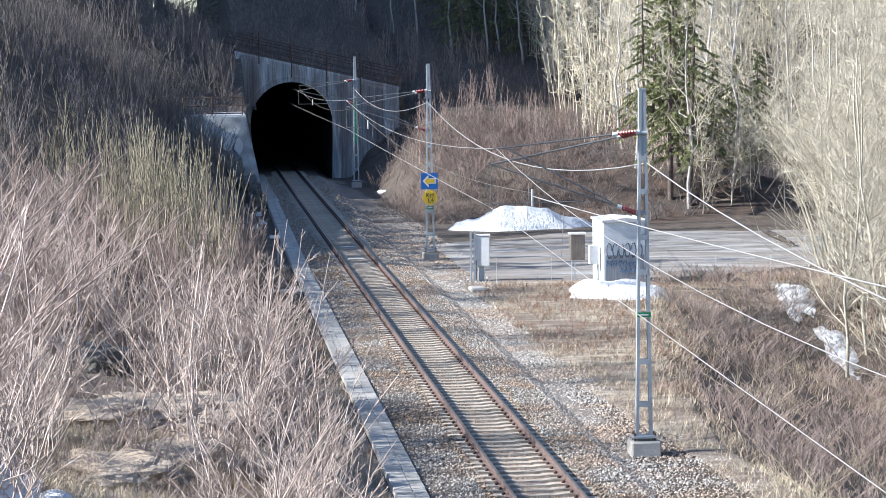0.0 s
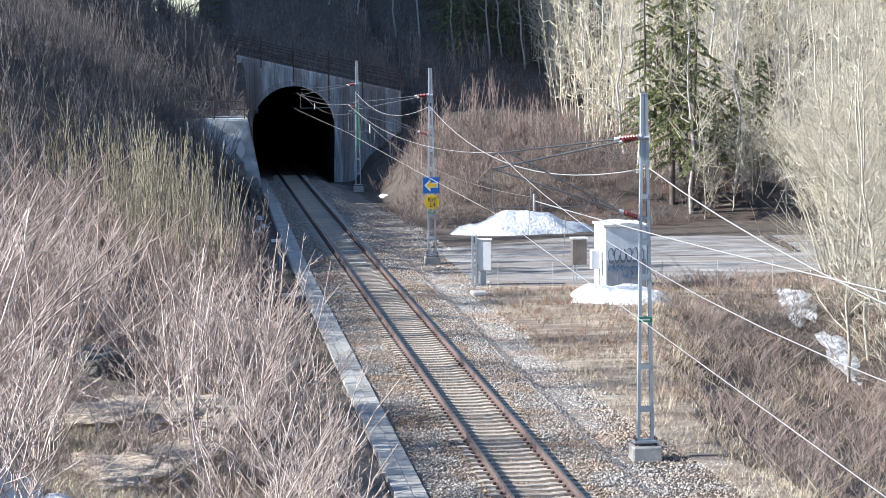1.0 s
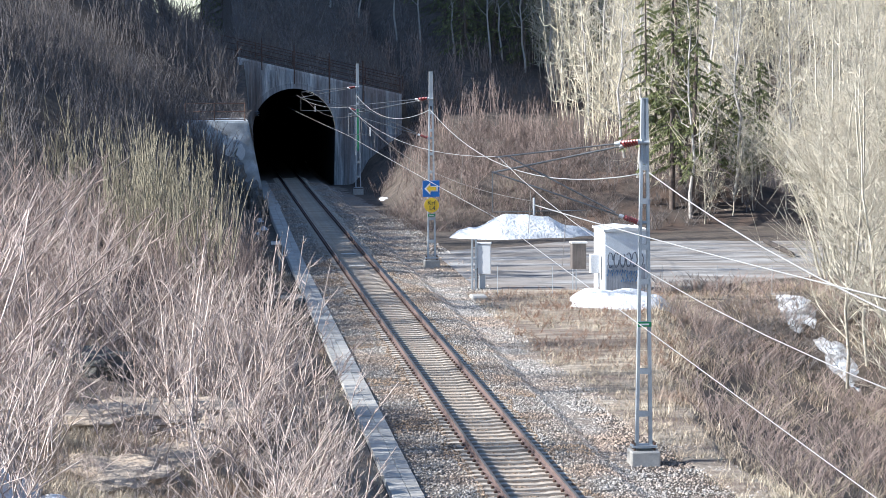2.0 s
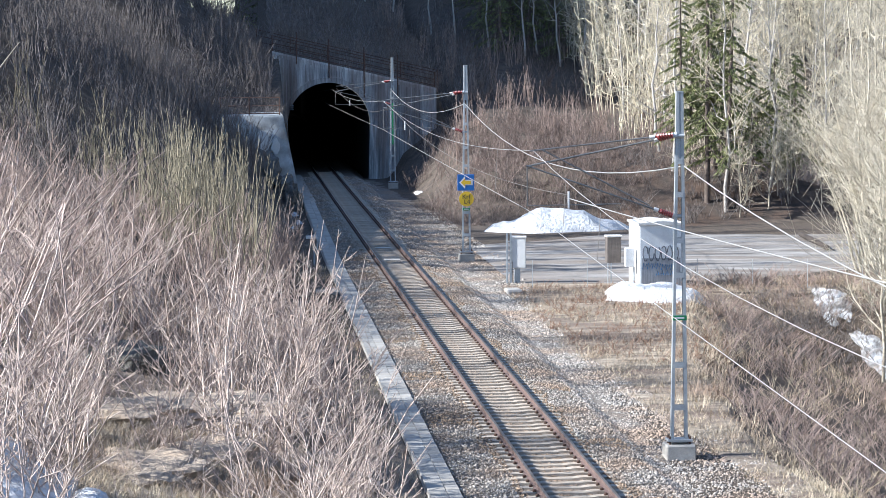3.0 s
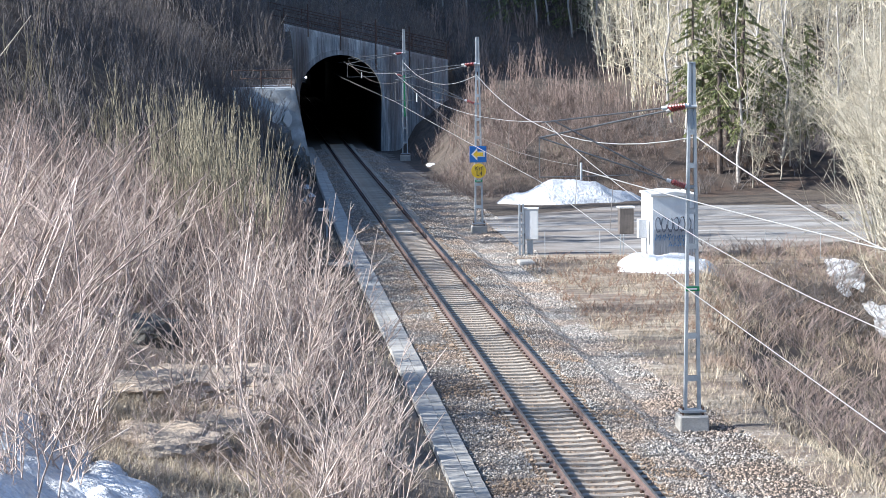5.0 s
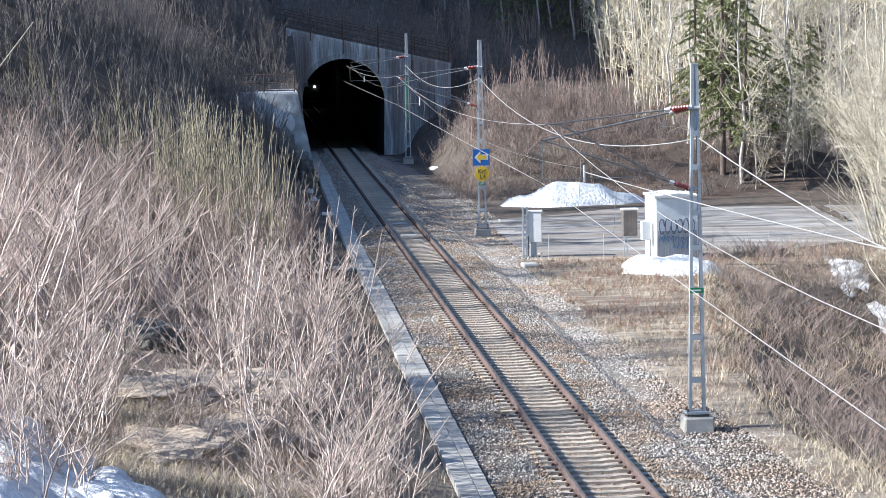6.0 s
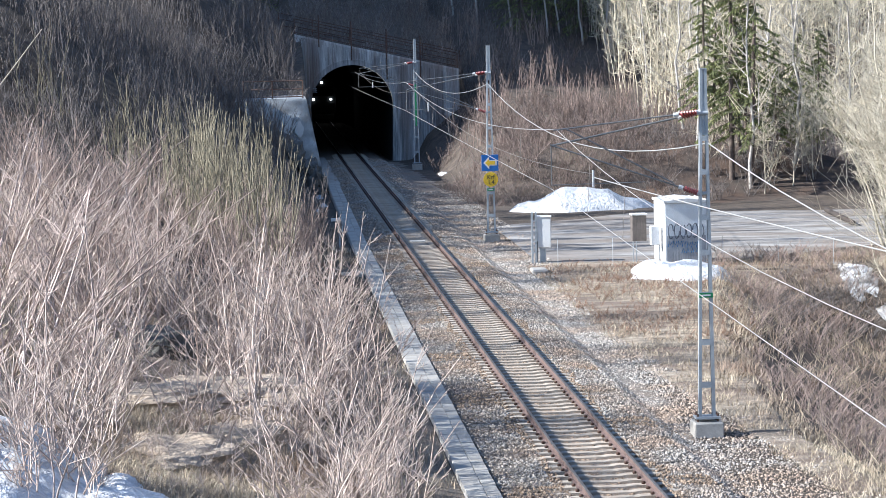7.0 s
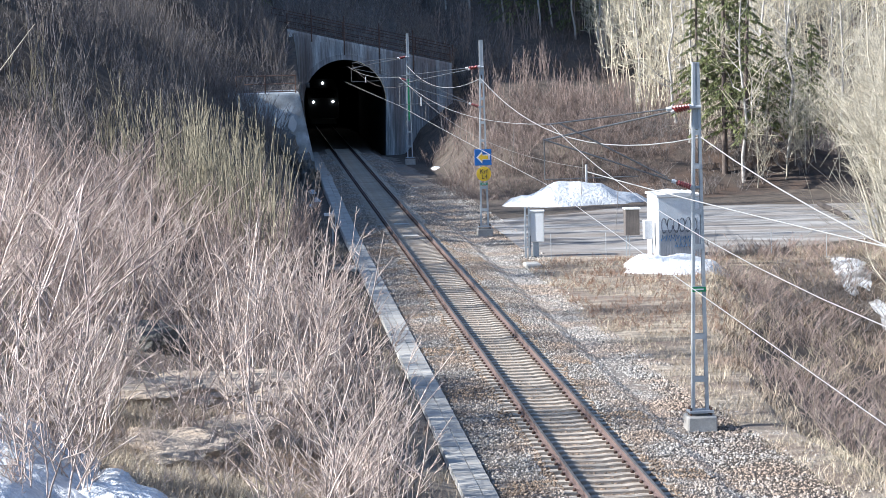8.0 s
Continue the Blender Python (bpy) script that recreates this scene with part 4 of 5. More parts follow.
for x, y, r_, s in ((-3.5, 149.0, 0.3, 1.6), (-3.5, 140.5, 0.28, 1.3), (-4.1, 135.5, 0.5, 0.9)):
    heap("snow_patch", x, y, r_, s, 0.16, M_SNOW, "small snow remnant below the rock face", 6, 0.8, 0.4)
heap("snow_drift", -11.4, 40.6, 1.5, 5.2, 0.35, M_SNOW, "melting snow among the bushes on the bank", 14, 0.7, 0.5)
heap("snow_drift", -9.8, 40.6, 0.8, 2.2, 0.28, M_SNOW, "melting snow among the bushes on the bank", 15, 0.7, 0.5)


# ---- rocks ----
def rock(name, cx, cy, cz, sx_, sy_, sz_, material, label, seed, rough_=0.35, cuts=4, turn=0):
    facet = 0.12 if material is M_LEDGE else 0.35
    bm = bmesh.new()
    bmesh.ops.create_icosphere(bm, subdivisions=cuts, radius=1.0)
    for v in bm.verts:
        p = v.co.copy()
        q = Vector((round(p.x * 2.3) / 2.3, round(p.y * 2.3) / 2.3, round(p.z * 2.3) / 2.3))
        p = p.lerp(q, facet)
        k = 1 + rough_ * noise.noise(p * 1.6 + Vector((seed, 0, 0))) + rough_ * 0.5 * noise.noise(p * 4 + Vector((0, seed, 0))) + rough_ * 0.22 * noise.noise(p * 10 + Vector((0, 0, seed)))
        v.co = Vector((p.x * k * sx_, p.y * k * sy_, p.z * k * sz_))
    ob = part(name, bm, material, None, label)
    ob.matrix_basis = pose(cx, cy, cz, 0, 0, turn)
    return tagged(ob, category="rock", group="rocks on the bank")


rock("cliff", -5.9, 157.0, 0.4, 1.9, 2.6, 2.4, M_ROCK, "dark mossy cliff rock below the wing wall", 3, 0.45, 5)
rock("cliff", -3.9, 154.5, -0.2, 0.9, 2.6, 1.6, M_ROCK, "dark mossy cliff rock below the wing wall", 8, 0.45, 5)
rock("cliff", -7.6, 155.0, 1.4, 1.7, 2.4, 2.2, M_ROCK, "dark mossy cliff rock below the wing wall", 21, 0.45, 4)
rock("ledge_rock", -9.9, 52.0, 1.75, 1.6, 1.2, 0.4, M_LEDGE, "flat tan bedrock ledge among the bushes", 17, 0.3, 5, 20)
rock("ledge_rock", -8.2, 53.4, 1.5, 2.4, 1.6, 0.5, M_LEDGE, "flat tan bedrock ledge among the bushes", 5, 0.3, 5, 12)
rock("ledge_rock", -9.3, 46.6, 1.3, 1.7, 1.9, 0.55, M_LEDGE, "flat tan bedrock ledge among the bushes", 6, 0.3, 5, -15)
rock("ledge_rock", -8.0, 48.6, 1.25, 1.5, 1.2, 0.5, M_LEDGE, "flat tan bedrock ledge among the bushes", 12, 0.3, 4, 30)
rock("boulder", -9.8, 59.5, 1.75, 1.0, 0.9, 0.75, M_ROCK, "dark mossy boulder on the bank", 9, 0.3, 4)
rock("boulder", -3.85, 97.6, -0.25, 0.3, 0.35, 0.28, M_ROCK, "grey stone beside the trough", 10, 0.25, 3)


# ---- brush and trees ----
def thicket(base, height, seed, twigs=6, K=5, r0=0.012, lean=0.12, wiggle=0.028, spread=0.5, twig_len=0.3, sub=0, side=3, low=0.25, rmin=0.003, k1=3, crook=0.045, bias=(0, 0)):
    """Upright stems with side twigs, and twigs on those if sub."""
    r = np.random.RandomState(seed)
    base, height = np.asarray(base, float), np.asarray(height, float)
    n = len(base)
    s = np.linspace(0, 1, K)
    az_ = r.uniform(0, 2 * np.pi, n)
    ln = np.abs(r.normal(0, lean, n))
    way = np.stack([np.cos(az_) * ln + bias[0], np.sin(az_) * ln + bias[1], np.ones(n)], -1)
    bend = r.normal(0, wiggle, (n, K, 3)) * [1, 1, 0.2]
    bend[:, 0] = 0
    bend = np.cumsum(bend, axis=1)
    out = np.stack([np.cos(az_), np.sin(az_), np.zeros(n)], -1)
    P = base[:, None] + height[:, None, None] * (way[:, None] * s[None, :, None] + bend * 0.6 + out[:, None] * (s ** 2)[None, :, None] * lean * 0.8)
    R = (r0 * height / 3.0)[:, None] * (1 - 0.82 * s)[None] + rmin
    sets = [tubes(P, R, side)]

    def shoots(P, R, H, m, length, k=3):
        n, K = R.shape
        q = r.uniform(low, 0.97, (n, m))
        f = q * (K - 1)
        i = np.minimum(f.astype(int), K - 2)
        w = (f - i)[..., None]
        rows = np.arange(n)[:, None]
        A = P[rows, i] * (1 - w) + P[rows, i + 1] * w
        RA = R[rows, i] * (1 - w[..., 0]) + R[rows, i + 1] * w[..., 0]
        T = P[rows, i + 1] - P[rows, i]
        T /= np.linalg.norm(T, axis=-1, keepdims=True) + 1e-9
        D = r.normal(0, 1, (n, m, 3)) * [1, 1, 0.35]
        D /= np.linalg.norm(D, axis=-1, keepdims=True) + 1e-9
        D = T * 0.9 + D * spread * 1.5 + [0, 0, 0.3]
        D /= np.linalg.norm(D, axis=-1, keepdims=True)
        L = H[:, None] * length * r.uniform(0.45, 1.2, (n, m)) * (1.15 - q)
        t = np.linspace(0, 1, k)
        curve = r.normal(0, crook, (n, m, k, 3))
        curve[:, :, 0] = 0
        curve[..., 2] += 0.12 * t ** 2
        Q = A[:, :, None] + L[..., None, None] * (D[:, :, None] * t[None, None, :, None] + curve)
        RQ = (RA * 0.6)[..., None] * (1 - 0.75 * t) + rmin * 0.8
        return Q.reshape(-1, k, 3), RQ.reshape(-1, k), L.reshape(-1)
    if twigs:
        Q, RQ, L = shoots(P, R, height, twigs, twig_len, k1)
        sets.append(tubes(Q, RQ, side))
        if sub:
            Q2, RQ2, _ = shoots(Q, RQ, L, sub, 0.6, 2)
            sets.append(tubes(Q2, RQ2, side))
    return join(*sets)


def scatter(n, x0, x1, y0, y1, seed, clump=0, keep=None, near=1.0):
    """Places over a stretch of the plan, in clumps if asked, denser towards the near end if near > 1."""
    r = np.random.RandomState(seed)
    x, y = r.uniform(x0, x1, n), y0 + (y1 - y0) * r.rand(n) ** near
    if clump:
        c = max(1, n // clump)
        k = r.randint(0, c, n)
        x, y = x[:c][k] + r.normal(0, 0.28, n), y[:c][k] + r.normal(0, 0.28, n)
    ok = ~((np.abs(x - 17.3) < 0.9) & (y > 90) & (y < 100.3) & (r.rand(len(x)) < 0.75))
    if keep is not None:
        ok &= keep(x, y)
    x, y = x[ok], y[ok]
    return np.stack([x, y, land(x, y) - 0.08], -1), r


def brush(name, label, material, n, area, seed, h, clump=8, keep=None, near=1.0, **kw):
    P, r = scatter(n, *area, seed, clump, keep, near)
    H = r.uniform(h[0], h[1], len(P))
    V, F = thicket(P, H, seed, **kw)
    return tagged(link(name, mesh_of(name, V, F), material), label, "brush", kind="stuff")


def left_bank(margin=4.4):
    return lambda x, y: (x < -margin) & ~((x > -9) & (y > 158))


def in_view(x, y):
    return x > -9.2 - 0.112 * y


def bank(a):
    return lambda x, y: (x < -a) & in_view(x, y) & (y < 158)


def bush(name, seed, material, label, stems=9, h=(1.4, 3.2), spread_r=0.35, **kw):
    """One many-stemmed bush round the origin."""
    r = np.random.RandomState(seed)
    P = np.stack([r.normal(0, spread_r, stems), r.normal(0, spread_r, stems), np.full(stems, -0.15)], -1)
    V, F = thicket(P, r.uniform(*h, stems), seed, **kw)
    g = link(name, mesh_of(name, V, F), material)
    return tagged(g, label, "bush", "bushes on the bank", "")


def bush_places(n, x0, x1, y0, y1, seed, gap, keep, near=1.0):
    r = random.Random(seed)
    out = []
    for _ in range(n * 40):
        x, y = r.uniform(x0, x1), y0 + (y1 - y0) * r.random() ** near
        if keep(x, y) and all((x - a) ** 2 + (y - b_) ** 2 > gap * gap for a, b_ in out):
            out.append((x, y))
            if len(out) == n:
                break
    return out


def off_rocks(x, y):
    return not ((-10.2 < x < -6.2 and 47.5 < y < 54.5) or (-10.8 < x < -8.0 and 40.5 < y < 46) or (-11.3 < x < -8.6 and 55.5 < y < 60.5))


thin = random.Random(77)


def open_ground(x, y):
    """Few bushes over the bare ledges, none in the shade's place up the hill."""
    if x < -6.4 and y < 54:
        return thin.random() < 0.5
    return not (x < -12.6 and y > 95)


BANK = lambda a: (lambda x, y: x < -a and x > -9.2 - 0.112 * y and off_rocks(x, y) and open_ground(x, y))
pale = [bush("bare_bush", 200 + i, M_TWIG, "sunbleached bare bush of thin pale stems", 9, (1.3, 3.1), 0.3, twigs=7, sub=3, lean=0.28, spread=0.8, twig_len=0.42, r0=0.019, rmin=0.0045) for i in range(6)]
plant_later = [(pale, bush_places(80, -16, -4.5, 38, 66, 61, 0.65, BANK(4.7)))]
tall = [bush("tall_bush", 280 + i, M_TWIG, "tall pale bush with long straight shoots", 8, (2.6, 4.9), 0.4, twigs=9, sub=3, lean=0.16, spread=0.75, twig_len=0.32, r0=0.017, rmin=0.0045, low=0.12) for i in range(3)]
plant_later.append((tall, [(-7.5, 50.4), (-6.9, 49.0), (-6.2, 52.0), (-7.9, 56.5), (-6.5, 58.0), (-9.4, 62.0), (-5.9, 63.0)]))
arch_bush = [bush("leaning_bush", 290 + i, M_TWIGPINK, "pale bush of long arching branches on the bank", 8, (2.6, 4.6), 0.45, twigs=9, sub=3, lean=0.36, spread=0.8, twig_len=0.36, r0=0.02, rmin=0.005, bias=(0.5, 0.0)) for i in range(3)]
lean_spots = [(-12.2, 48.0), (-12.9, 52.5), (-11.6, 44.6), (-13.6, 57.0), (-12.4, 60.5), (-11.2, 55.0), ]
red = [bush("red_bush", 220 + i, M_TWIGRED, "reddish-brown bare bush on the bank", 9, (1.1, 2.8), 0.35, twigs=7, sub=2, lean=0.24, spread=0.75, twig_len=0.36, r0=0.016, rmin=0.005) for i in range(4)]
plant_later.append((red, bush_places(90, -19, -4.5, 46, 104, 62, 0.8, BANK(4.8))))
will = [bush("willow_bush", 240 + i, M_TWIGGREEN, "olive-tinged willow bush with straight upright stems", 13, (2.4, 5.2), 0.55, twigs=6, sub=1, lean=0.07, twig_len=0.22, spread=0.4, r0=0.014, rmin=0.006, wiggle=0.018) for i in range(5)]
plant_later.append((will, bush_places(30, -10.6, -6.9, 82, 107, 63, 0.8, BANK(6.8)) + [(-12.4, 99.0), (-12.9, 101.0), (-12.0, 97.2), (-16.0, 104.0)]))
shrub = [bush("bare_bush", 260 + i, M_TWIGRED, "reddish bare bush on the upper bank", 11, (1.3, 2.9), 0.4, twigs=6, sub=2, lean=0.18, twig_len=0.32, spread=0.7, r0=0.016, rmin=0.0055) for i in range(4)]
plant_later.append((shrub, bush_places(64, -19, -5.5, 62, 102, 64, 0.9, BANK(5.6))))
brush("hill_brush", "dark bare brush covering the shaded hillside", M_TWIGDARK, 6000, (-32, -4.6, 100, 200), 24, (1.0, 3.4), 9, lambda x, y: in_view(x, y) & ((y < 108) | (y > 172) | (x < -9.6)) & ((y < 157) | (x < -4.4)), 1.0, twigs=6, lean=0.14, twig_len=0.28, r0=0.02, rmin=0.006, k1=2)
brush("hill_brush", "grey-brown bare brush above the tunnel", M_TWIGDARK, 3600, (-20, 14, 189.8, 232), 25, (0.7, 2.4), 7, None, 1.3, twigs=6, lean=0.2, twig_len=0.32, r0=0.024, rmin=0.008, k1=2)
brush("hill_brush", "grey brush on the lower hill", M_TWIGDARK, 1100, (-24, -11, 88, 118), 52, (0.6, 2.0), 7, in_view, 1.0, twigs=8, lean=0.3, twig_len=0.36, r0=0.018, rmin=0.005, k1=2)
brush("hill_brush", "dark brush in front of the wing wall", M_TWIGDARK, 420, (-11.5, -5.2, 140, 158.5), 46, (1.4, 3.4), 8, lambda x, y: x < -5.2 - 0.05 * (158.5 - y), 1.0, twigs=8, lean=0.2, twig_len=0.34, r0=0.022, rmin=0.006, k1=2)
brush("hill_brush", "low dark brush on the shaded slope", M_TWIGDARK, 2300, (-10, -4.1, 106, 188), 34, (0.25, 0.9), 8, lambda x, y: (y < 156) | (y > 161.5), 1.0, twigs=6, lean=0.4, twig_len=0.4, r0=0.03, rmin=0.006, k1=2)
brush("hill_brush", "dark brush on the hill beside the wing wall", M_TWIGDARK, 1700, (-18, -4.3, 116, 190), 40, (0.7, 2.0), 8, lambda x, y: ((x < -8.6) & (y < 162)) | (y > 162.6), 1.0, twigs=6, lean=0.25, twig_len=0.34, r0=0.025, rmin=0.006, k1=2)
brush("slope_brush", "reddish-brown bare brush on the back slope", M_SLOPETWIG, 4200, (5, 30, 140, 222), 26, (0.4, 1.5), 8, lambda x, y: y > np.interp(x, [5, 8.5, 12, 34], [172, 152, 141, 150]), 1.0, twigs=6, lean=0.25, twig_len=0.34, r0=0.022, rmin=0.007, k1=2)
brush("slope_brush", "bare saplings on the back slope", M_TWIGRED, 1000, (6, 36, 150, 225), 28, (1.2, 3.4), 10, lambda x, y: y > np.interp(x, [5, 8.5, 12, 34], [178, 160, 155, 156]), 1.0, twigs=7, lean=0.1, twig_len=0.24, r0=0.02, rmin=0.006, k1=2)
brush("slope_brush", "dense brown brush at the foot of the slope", M_SLOPETWIG, 900, (8, 15.5, 138, 168), 37, (0.5, 1.7), 9, lambda x, y: y > 141, 1.0, twigs=8, lean=0.25, twig_len=0.34, r0=0.024, rmin=0.007, k1=2)
brush("slope_brush", "low brown twigs over the earth bank", M_SLOPETWIG, 2200, (4.8, 17, 136.5, 156), 47, (0.2, 0.8), 7, lambda x, y: (y > 137.5) | (x > 14.5), 1.0, twigs=7, lean=0.45, twig_len=0.45, r0=0.03, rmin=0.005, k1=2)
brush("slope_brush", "scattered taller shoots on the earth bank", M_TWIGRED, 240, (5, 16.5, 139, 156), 48, (0.7, 1.8), 6, None, 1.0, twigs=8, lean=0.2, twig_len=0.3, r0=0.016, rmin=0.005, k1=2)
brush("gully_brush", "tangled brown brush filling the gully", M_TWIGRED, 2600, (6, 20, 42, 97), 27, (0.5, 1.3), 7, lambda x, y: x > 6.4 + 0.17 * np.maximum(0, y - 66), 1.0, twigs=7, sub=1, lean=0.55, twig_len=0.42, r0=0.018, rmin=0.0045, k1=2)
brush("gully_brush", "pale dead stalks over the gully's edge", M_GRASS, 900, (6, 19, 42, 97), 29, (0.4, 1.1), 5, lambda x, y: x > 6.0 + 0.17 * np.maximum(0, y - 66), 1.0, twigs=5, sub=1, lean=0.6, twig_len=0.42, r0=0.018, rmin=0.0045, k1=2)


def blades(name, label, n, area, seed, h, keep=None, material=None, near=1.0, width=0.012):
    """Thin bent blades of dead grass."""
    P, r = scatter(n, *area, seed, 18, keep, near)
    n = len(P)
    H = r.uniform(h[0], h[1], n)
    a = r.uniform(0, 6.28, n)
    ln = r.uniform(0.2, 1.4, n)
    t = np.linspace(0, 1, 3)
    D = np.stack([np.cos(a) * ln, np.sin(a) * ln, np.zeros(n)], -1)
    Q = P[:, None] + H[:, None, None] * (D[:, None] * (t ** 1.6)[None, :, None] + np.array([0, 0, 1.0]) * (t - 0.35 * t ** 2 * np.minimum(ln, 1)[:, None])[..., None])
    across = np.stack([-np.sin(a), np.cos(a), np.zeros(n)], -1)[:, None] * (width * (1 - 0.85 * t))[None, :, None]
    V = np.stack([Q - across, Q + across], axis=2).reshape(-1, 3)
    o = 6 * np.arange(n)[:, None, None] + np.array([[0, 1, 3, 2], [2, 3, 5, 4]])[None]
    F = o.reshape(-1, 4)
    return tagged(link(name, mesh_of(name, V, F), material or M_GRASS), label, "grass", kind="stuff")


def verge(x, y):
    return (x > np.interp(y, [40, 60, 75, 90, 112], [5.2, 4.4, 3.9, 3.9, 3.8])) & (x < 6.8 + 0.17 * np.maximum(0, y - 66)) & (y < 101.5)


blades("dead_grass", "flattened straw-coloured grass on the verge", 80000, (3.4, 14, 44, 102), 31, (0.12, 0.36), lambda x, y: verge(x, y) & (bumps(x, 0.45 * y, 0.7, 91) > -0.32), None, 1.0, 0.014)
blades("dead_grass", "pale dead grass among the bushes", 42000, (-14, -4.6, 39, 74), 42, (0.08, 0.34), lambda x, y: in_view(x, y) & ~((x > -10.2) & (x < -6.6) & (y > 52.2) & (y < 54.4)))
blades("dead_grass", "pale flattened grass on the bench", 26000, (-11.5, -5.5, 42, 53), 53, (0.12, 0.4), None, None, 1.0, 0.008)
brush("bank_brush", "low pale twigs between the ledges", M_TWIG, 420, (-12, -5, 41, 60), 54, (0.3, 1.1), 5, in_view, 1.0, twigs=8, sub=2, lean=0.5, spread=0.8, twig_len=0.5, r0=0.012, rmin=0.0022)
blades("moss", "yellow-green moss and grass on the boulder's edge", 1500, (-10.6, -9.2, 59.6, 61.2), 45, (0.08, 0.3), None, M_MOSS)
blades("dead_grass", "long hanging grass in the gully", 10000, (6, 20, 44, 97), 43, (0.2, 0.8), lambda x, y: x > 6.2 + 0.17 * np.maximum(0, y - 66))
blades("dead_grass", "straw hanging over the gully's rim", 16000, (5.2, 12, 44, 97), 51, (0.2, 0.6), lambda x, y: np.abs(x - 6.0 - 0.17 * np.maximum(0, y - 66)) < 0.7)
blades("dead_grass", "brown grass between the road and the gully", 16000, (10.5, 23, 93.5, 103.5), 38, (0.1, 0.5))
blades("dead_grass", "straw-coloured grass along the trough", 24000, (-7.5, -3.3, 42, 125), 32, (0.1, 0.4), None, None, 1.2)
brush("gully_brush", "dark tangled twigs below the gully's rim", M_TWIGDARK, 800, (12.5, 18, 90, 98), 49, (0.25, 0.9), 7, None, 1.0, twigs=8, lean=0.6, twig_len=0.5, r0=0.02, rmin=0.005, k1=2)
blades("dead_grass", "brown grass tufts on the earth bank", 14000, (4.8, 20, 137, 156), 50, (0.1, 0.4), None, M_SLOPETWIG, 1.0, 0.014)
brush("heather", "brown twigs at the gully's upper edge", M_TWIGRED, 700, (11, 22, 94, 103), 39, (0.3, 0.9), 6, None, 1.0, twigs=6, lean=0.5, twig_len=0.5, r0=0.02, rmin=0.005, k1=2)
brush("heather", "low rusty-brown twigs on the verge", M_RUSTTWIG, 2000, (3.8, 14, 76, 102), 33, (0.12, 0.45), 7, verge, 1.0, twigs=6, lean=0.5, twig_len=0.5, r0=0.03, rmin=0.004)


def tree(name, height, seed, bark, crown_mat, label, limbs=16, twigs=10, sub=3, trunk_r=0.09, first=0.3, reach=0.28, fine=0.014):
    """A bare deciduous tree: trunk, limbs and a crown of fine twigs."""
    r = np.random.RandomState(seed)
    g = empty(name, None, label, "tree", "trees by the yard")
    K = 9
    s = np.linspace(0, 1, K)
    wob = np.cumsum(r.normal(0, 0.012, (K, 2)), axis=0) * height
    lean = r.normal(0, 0.04, 2) * height
    P = np.stack([wob[:, 0] + lean[0] * s, wob[:, 1] + lean[1] * s, s * height - 0.3], -1)
    R = trunk_r * (1 - 0.9 * s) + 0.008
    link("trunk", mesh_of("trunk", *tubes([P], [R], 7)), bark, g, "", True)
    q = first + (0.97 - first) * np.sort(r.rand(limbs))
    A = np.stack([np.interp(q, s, P[:, i]) for i in range(3)], -1)
    a = r.uniform(0, 6.28, limbs)
    up = r.uniform(0.5, 1.3, limbs)
    L = height * reach * (1.15 - q) * r.uniform(0.6, 1.3, limbs) / (1 - first * 0.6)
    D = np.stack([np.cos(a), np.sin(a), up], -1)
    D /= np.linalg.norm(D, axis=1, keepdims=True)
    t = np.linspace(0, 1, 5)
    bend = np.cumsum(r.normal(0, 0.05, (limbs, 5, 3)), axis=1)
    bend[:, 0] = 0
    LP = A[:, None] + L[:, None, None] * (D[:, None] * t[None, :, None] + bend + np.array([0, 0, 0.15]) * (t ** 2)[None, :, None])
    LR = np.interp(q, s, R)[:, None] * 0.5 * (1 - 0.8 * t) + 0.004
    tagged(link("branchwork", mesh_of("branchwork", *tubes(LP, LR, 4)), bark, g), kind="stuff")

    def shoots(P, R, L, m, f, k=3):
        n, K = R.shape
        u = r.uniform(0.15, 1, (n, m)) * (K - 1.001)
        i = u.astype(int)
        w = (u - i)[..., None]
        rows = np.arange(n)[:, None]
        A = P[rows, i] * (1 - w) + P[rows, i + 1] * w
        T = P[rows, i + 1] - P[rows, i]
        T /= np.linalg.norm(T, axis=-1, keepdims=True) + 1e-9
        D = T + r.normal(0, 0.75, (n, m, 3))
        D[..., 2] += 0.35
        D /= np.linalg.norm(D, axis=-1, keepdims=True)
        LL = L[:, None] * f * r.uniform(0.5, 1.2, (n, m))
        tt = np.linspace(0, 1, k)
        c = r.normal(0, 0.08, (n, m, k, 3))
        c[:, :, 0] = 0
        Q = A[:, :, None] + LL[..., None, None] * (D[:, :, None] * tt[None, None, :, None] + c)
        return Q.reshape(-1, k, 3), np.broadcast_to(np.linspace(fine, fine * 0.5, k), (n * m, k)).copy(), LL.reshape(-1)
    Q, RQ, LL = shoots(LP, LR, L, twigs, 0.5)
    sets = [tubes(Q, RQ, 3)]
    if sub:
        Q2, RQ2, _ = shoots(Q, RQ, LL, sub, 0.7, 2)
        sets.append(tubes(Q2, RQ2 * 0.8, 3))
    tagged(link("crown", mesh_of("crown", *join(*sets)), crown_mat, g, "fine bare twigs"), kind="stuff")
    return g


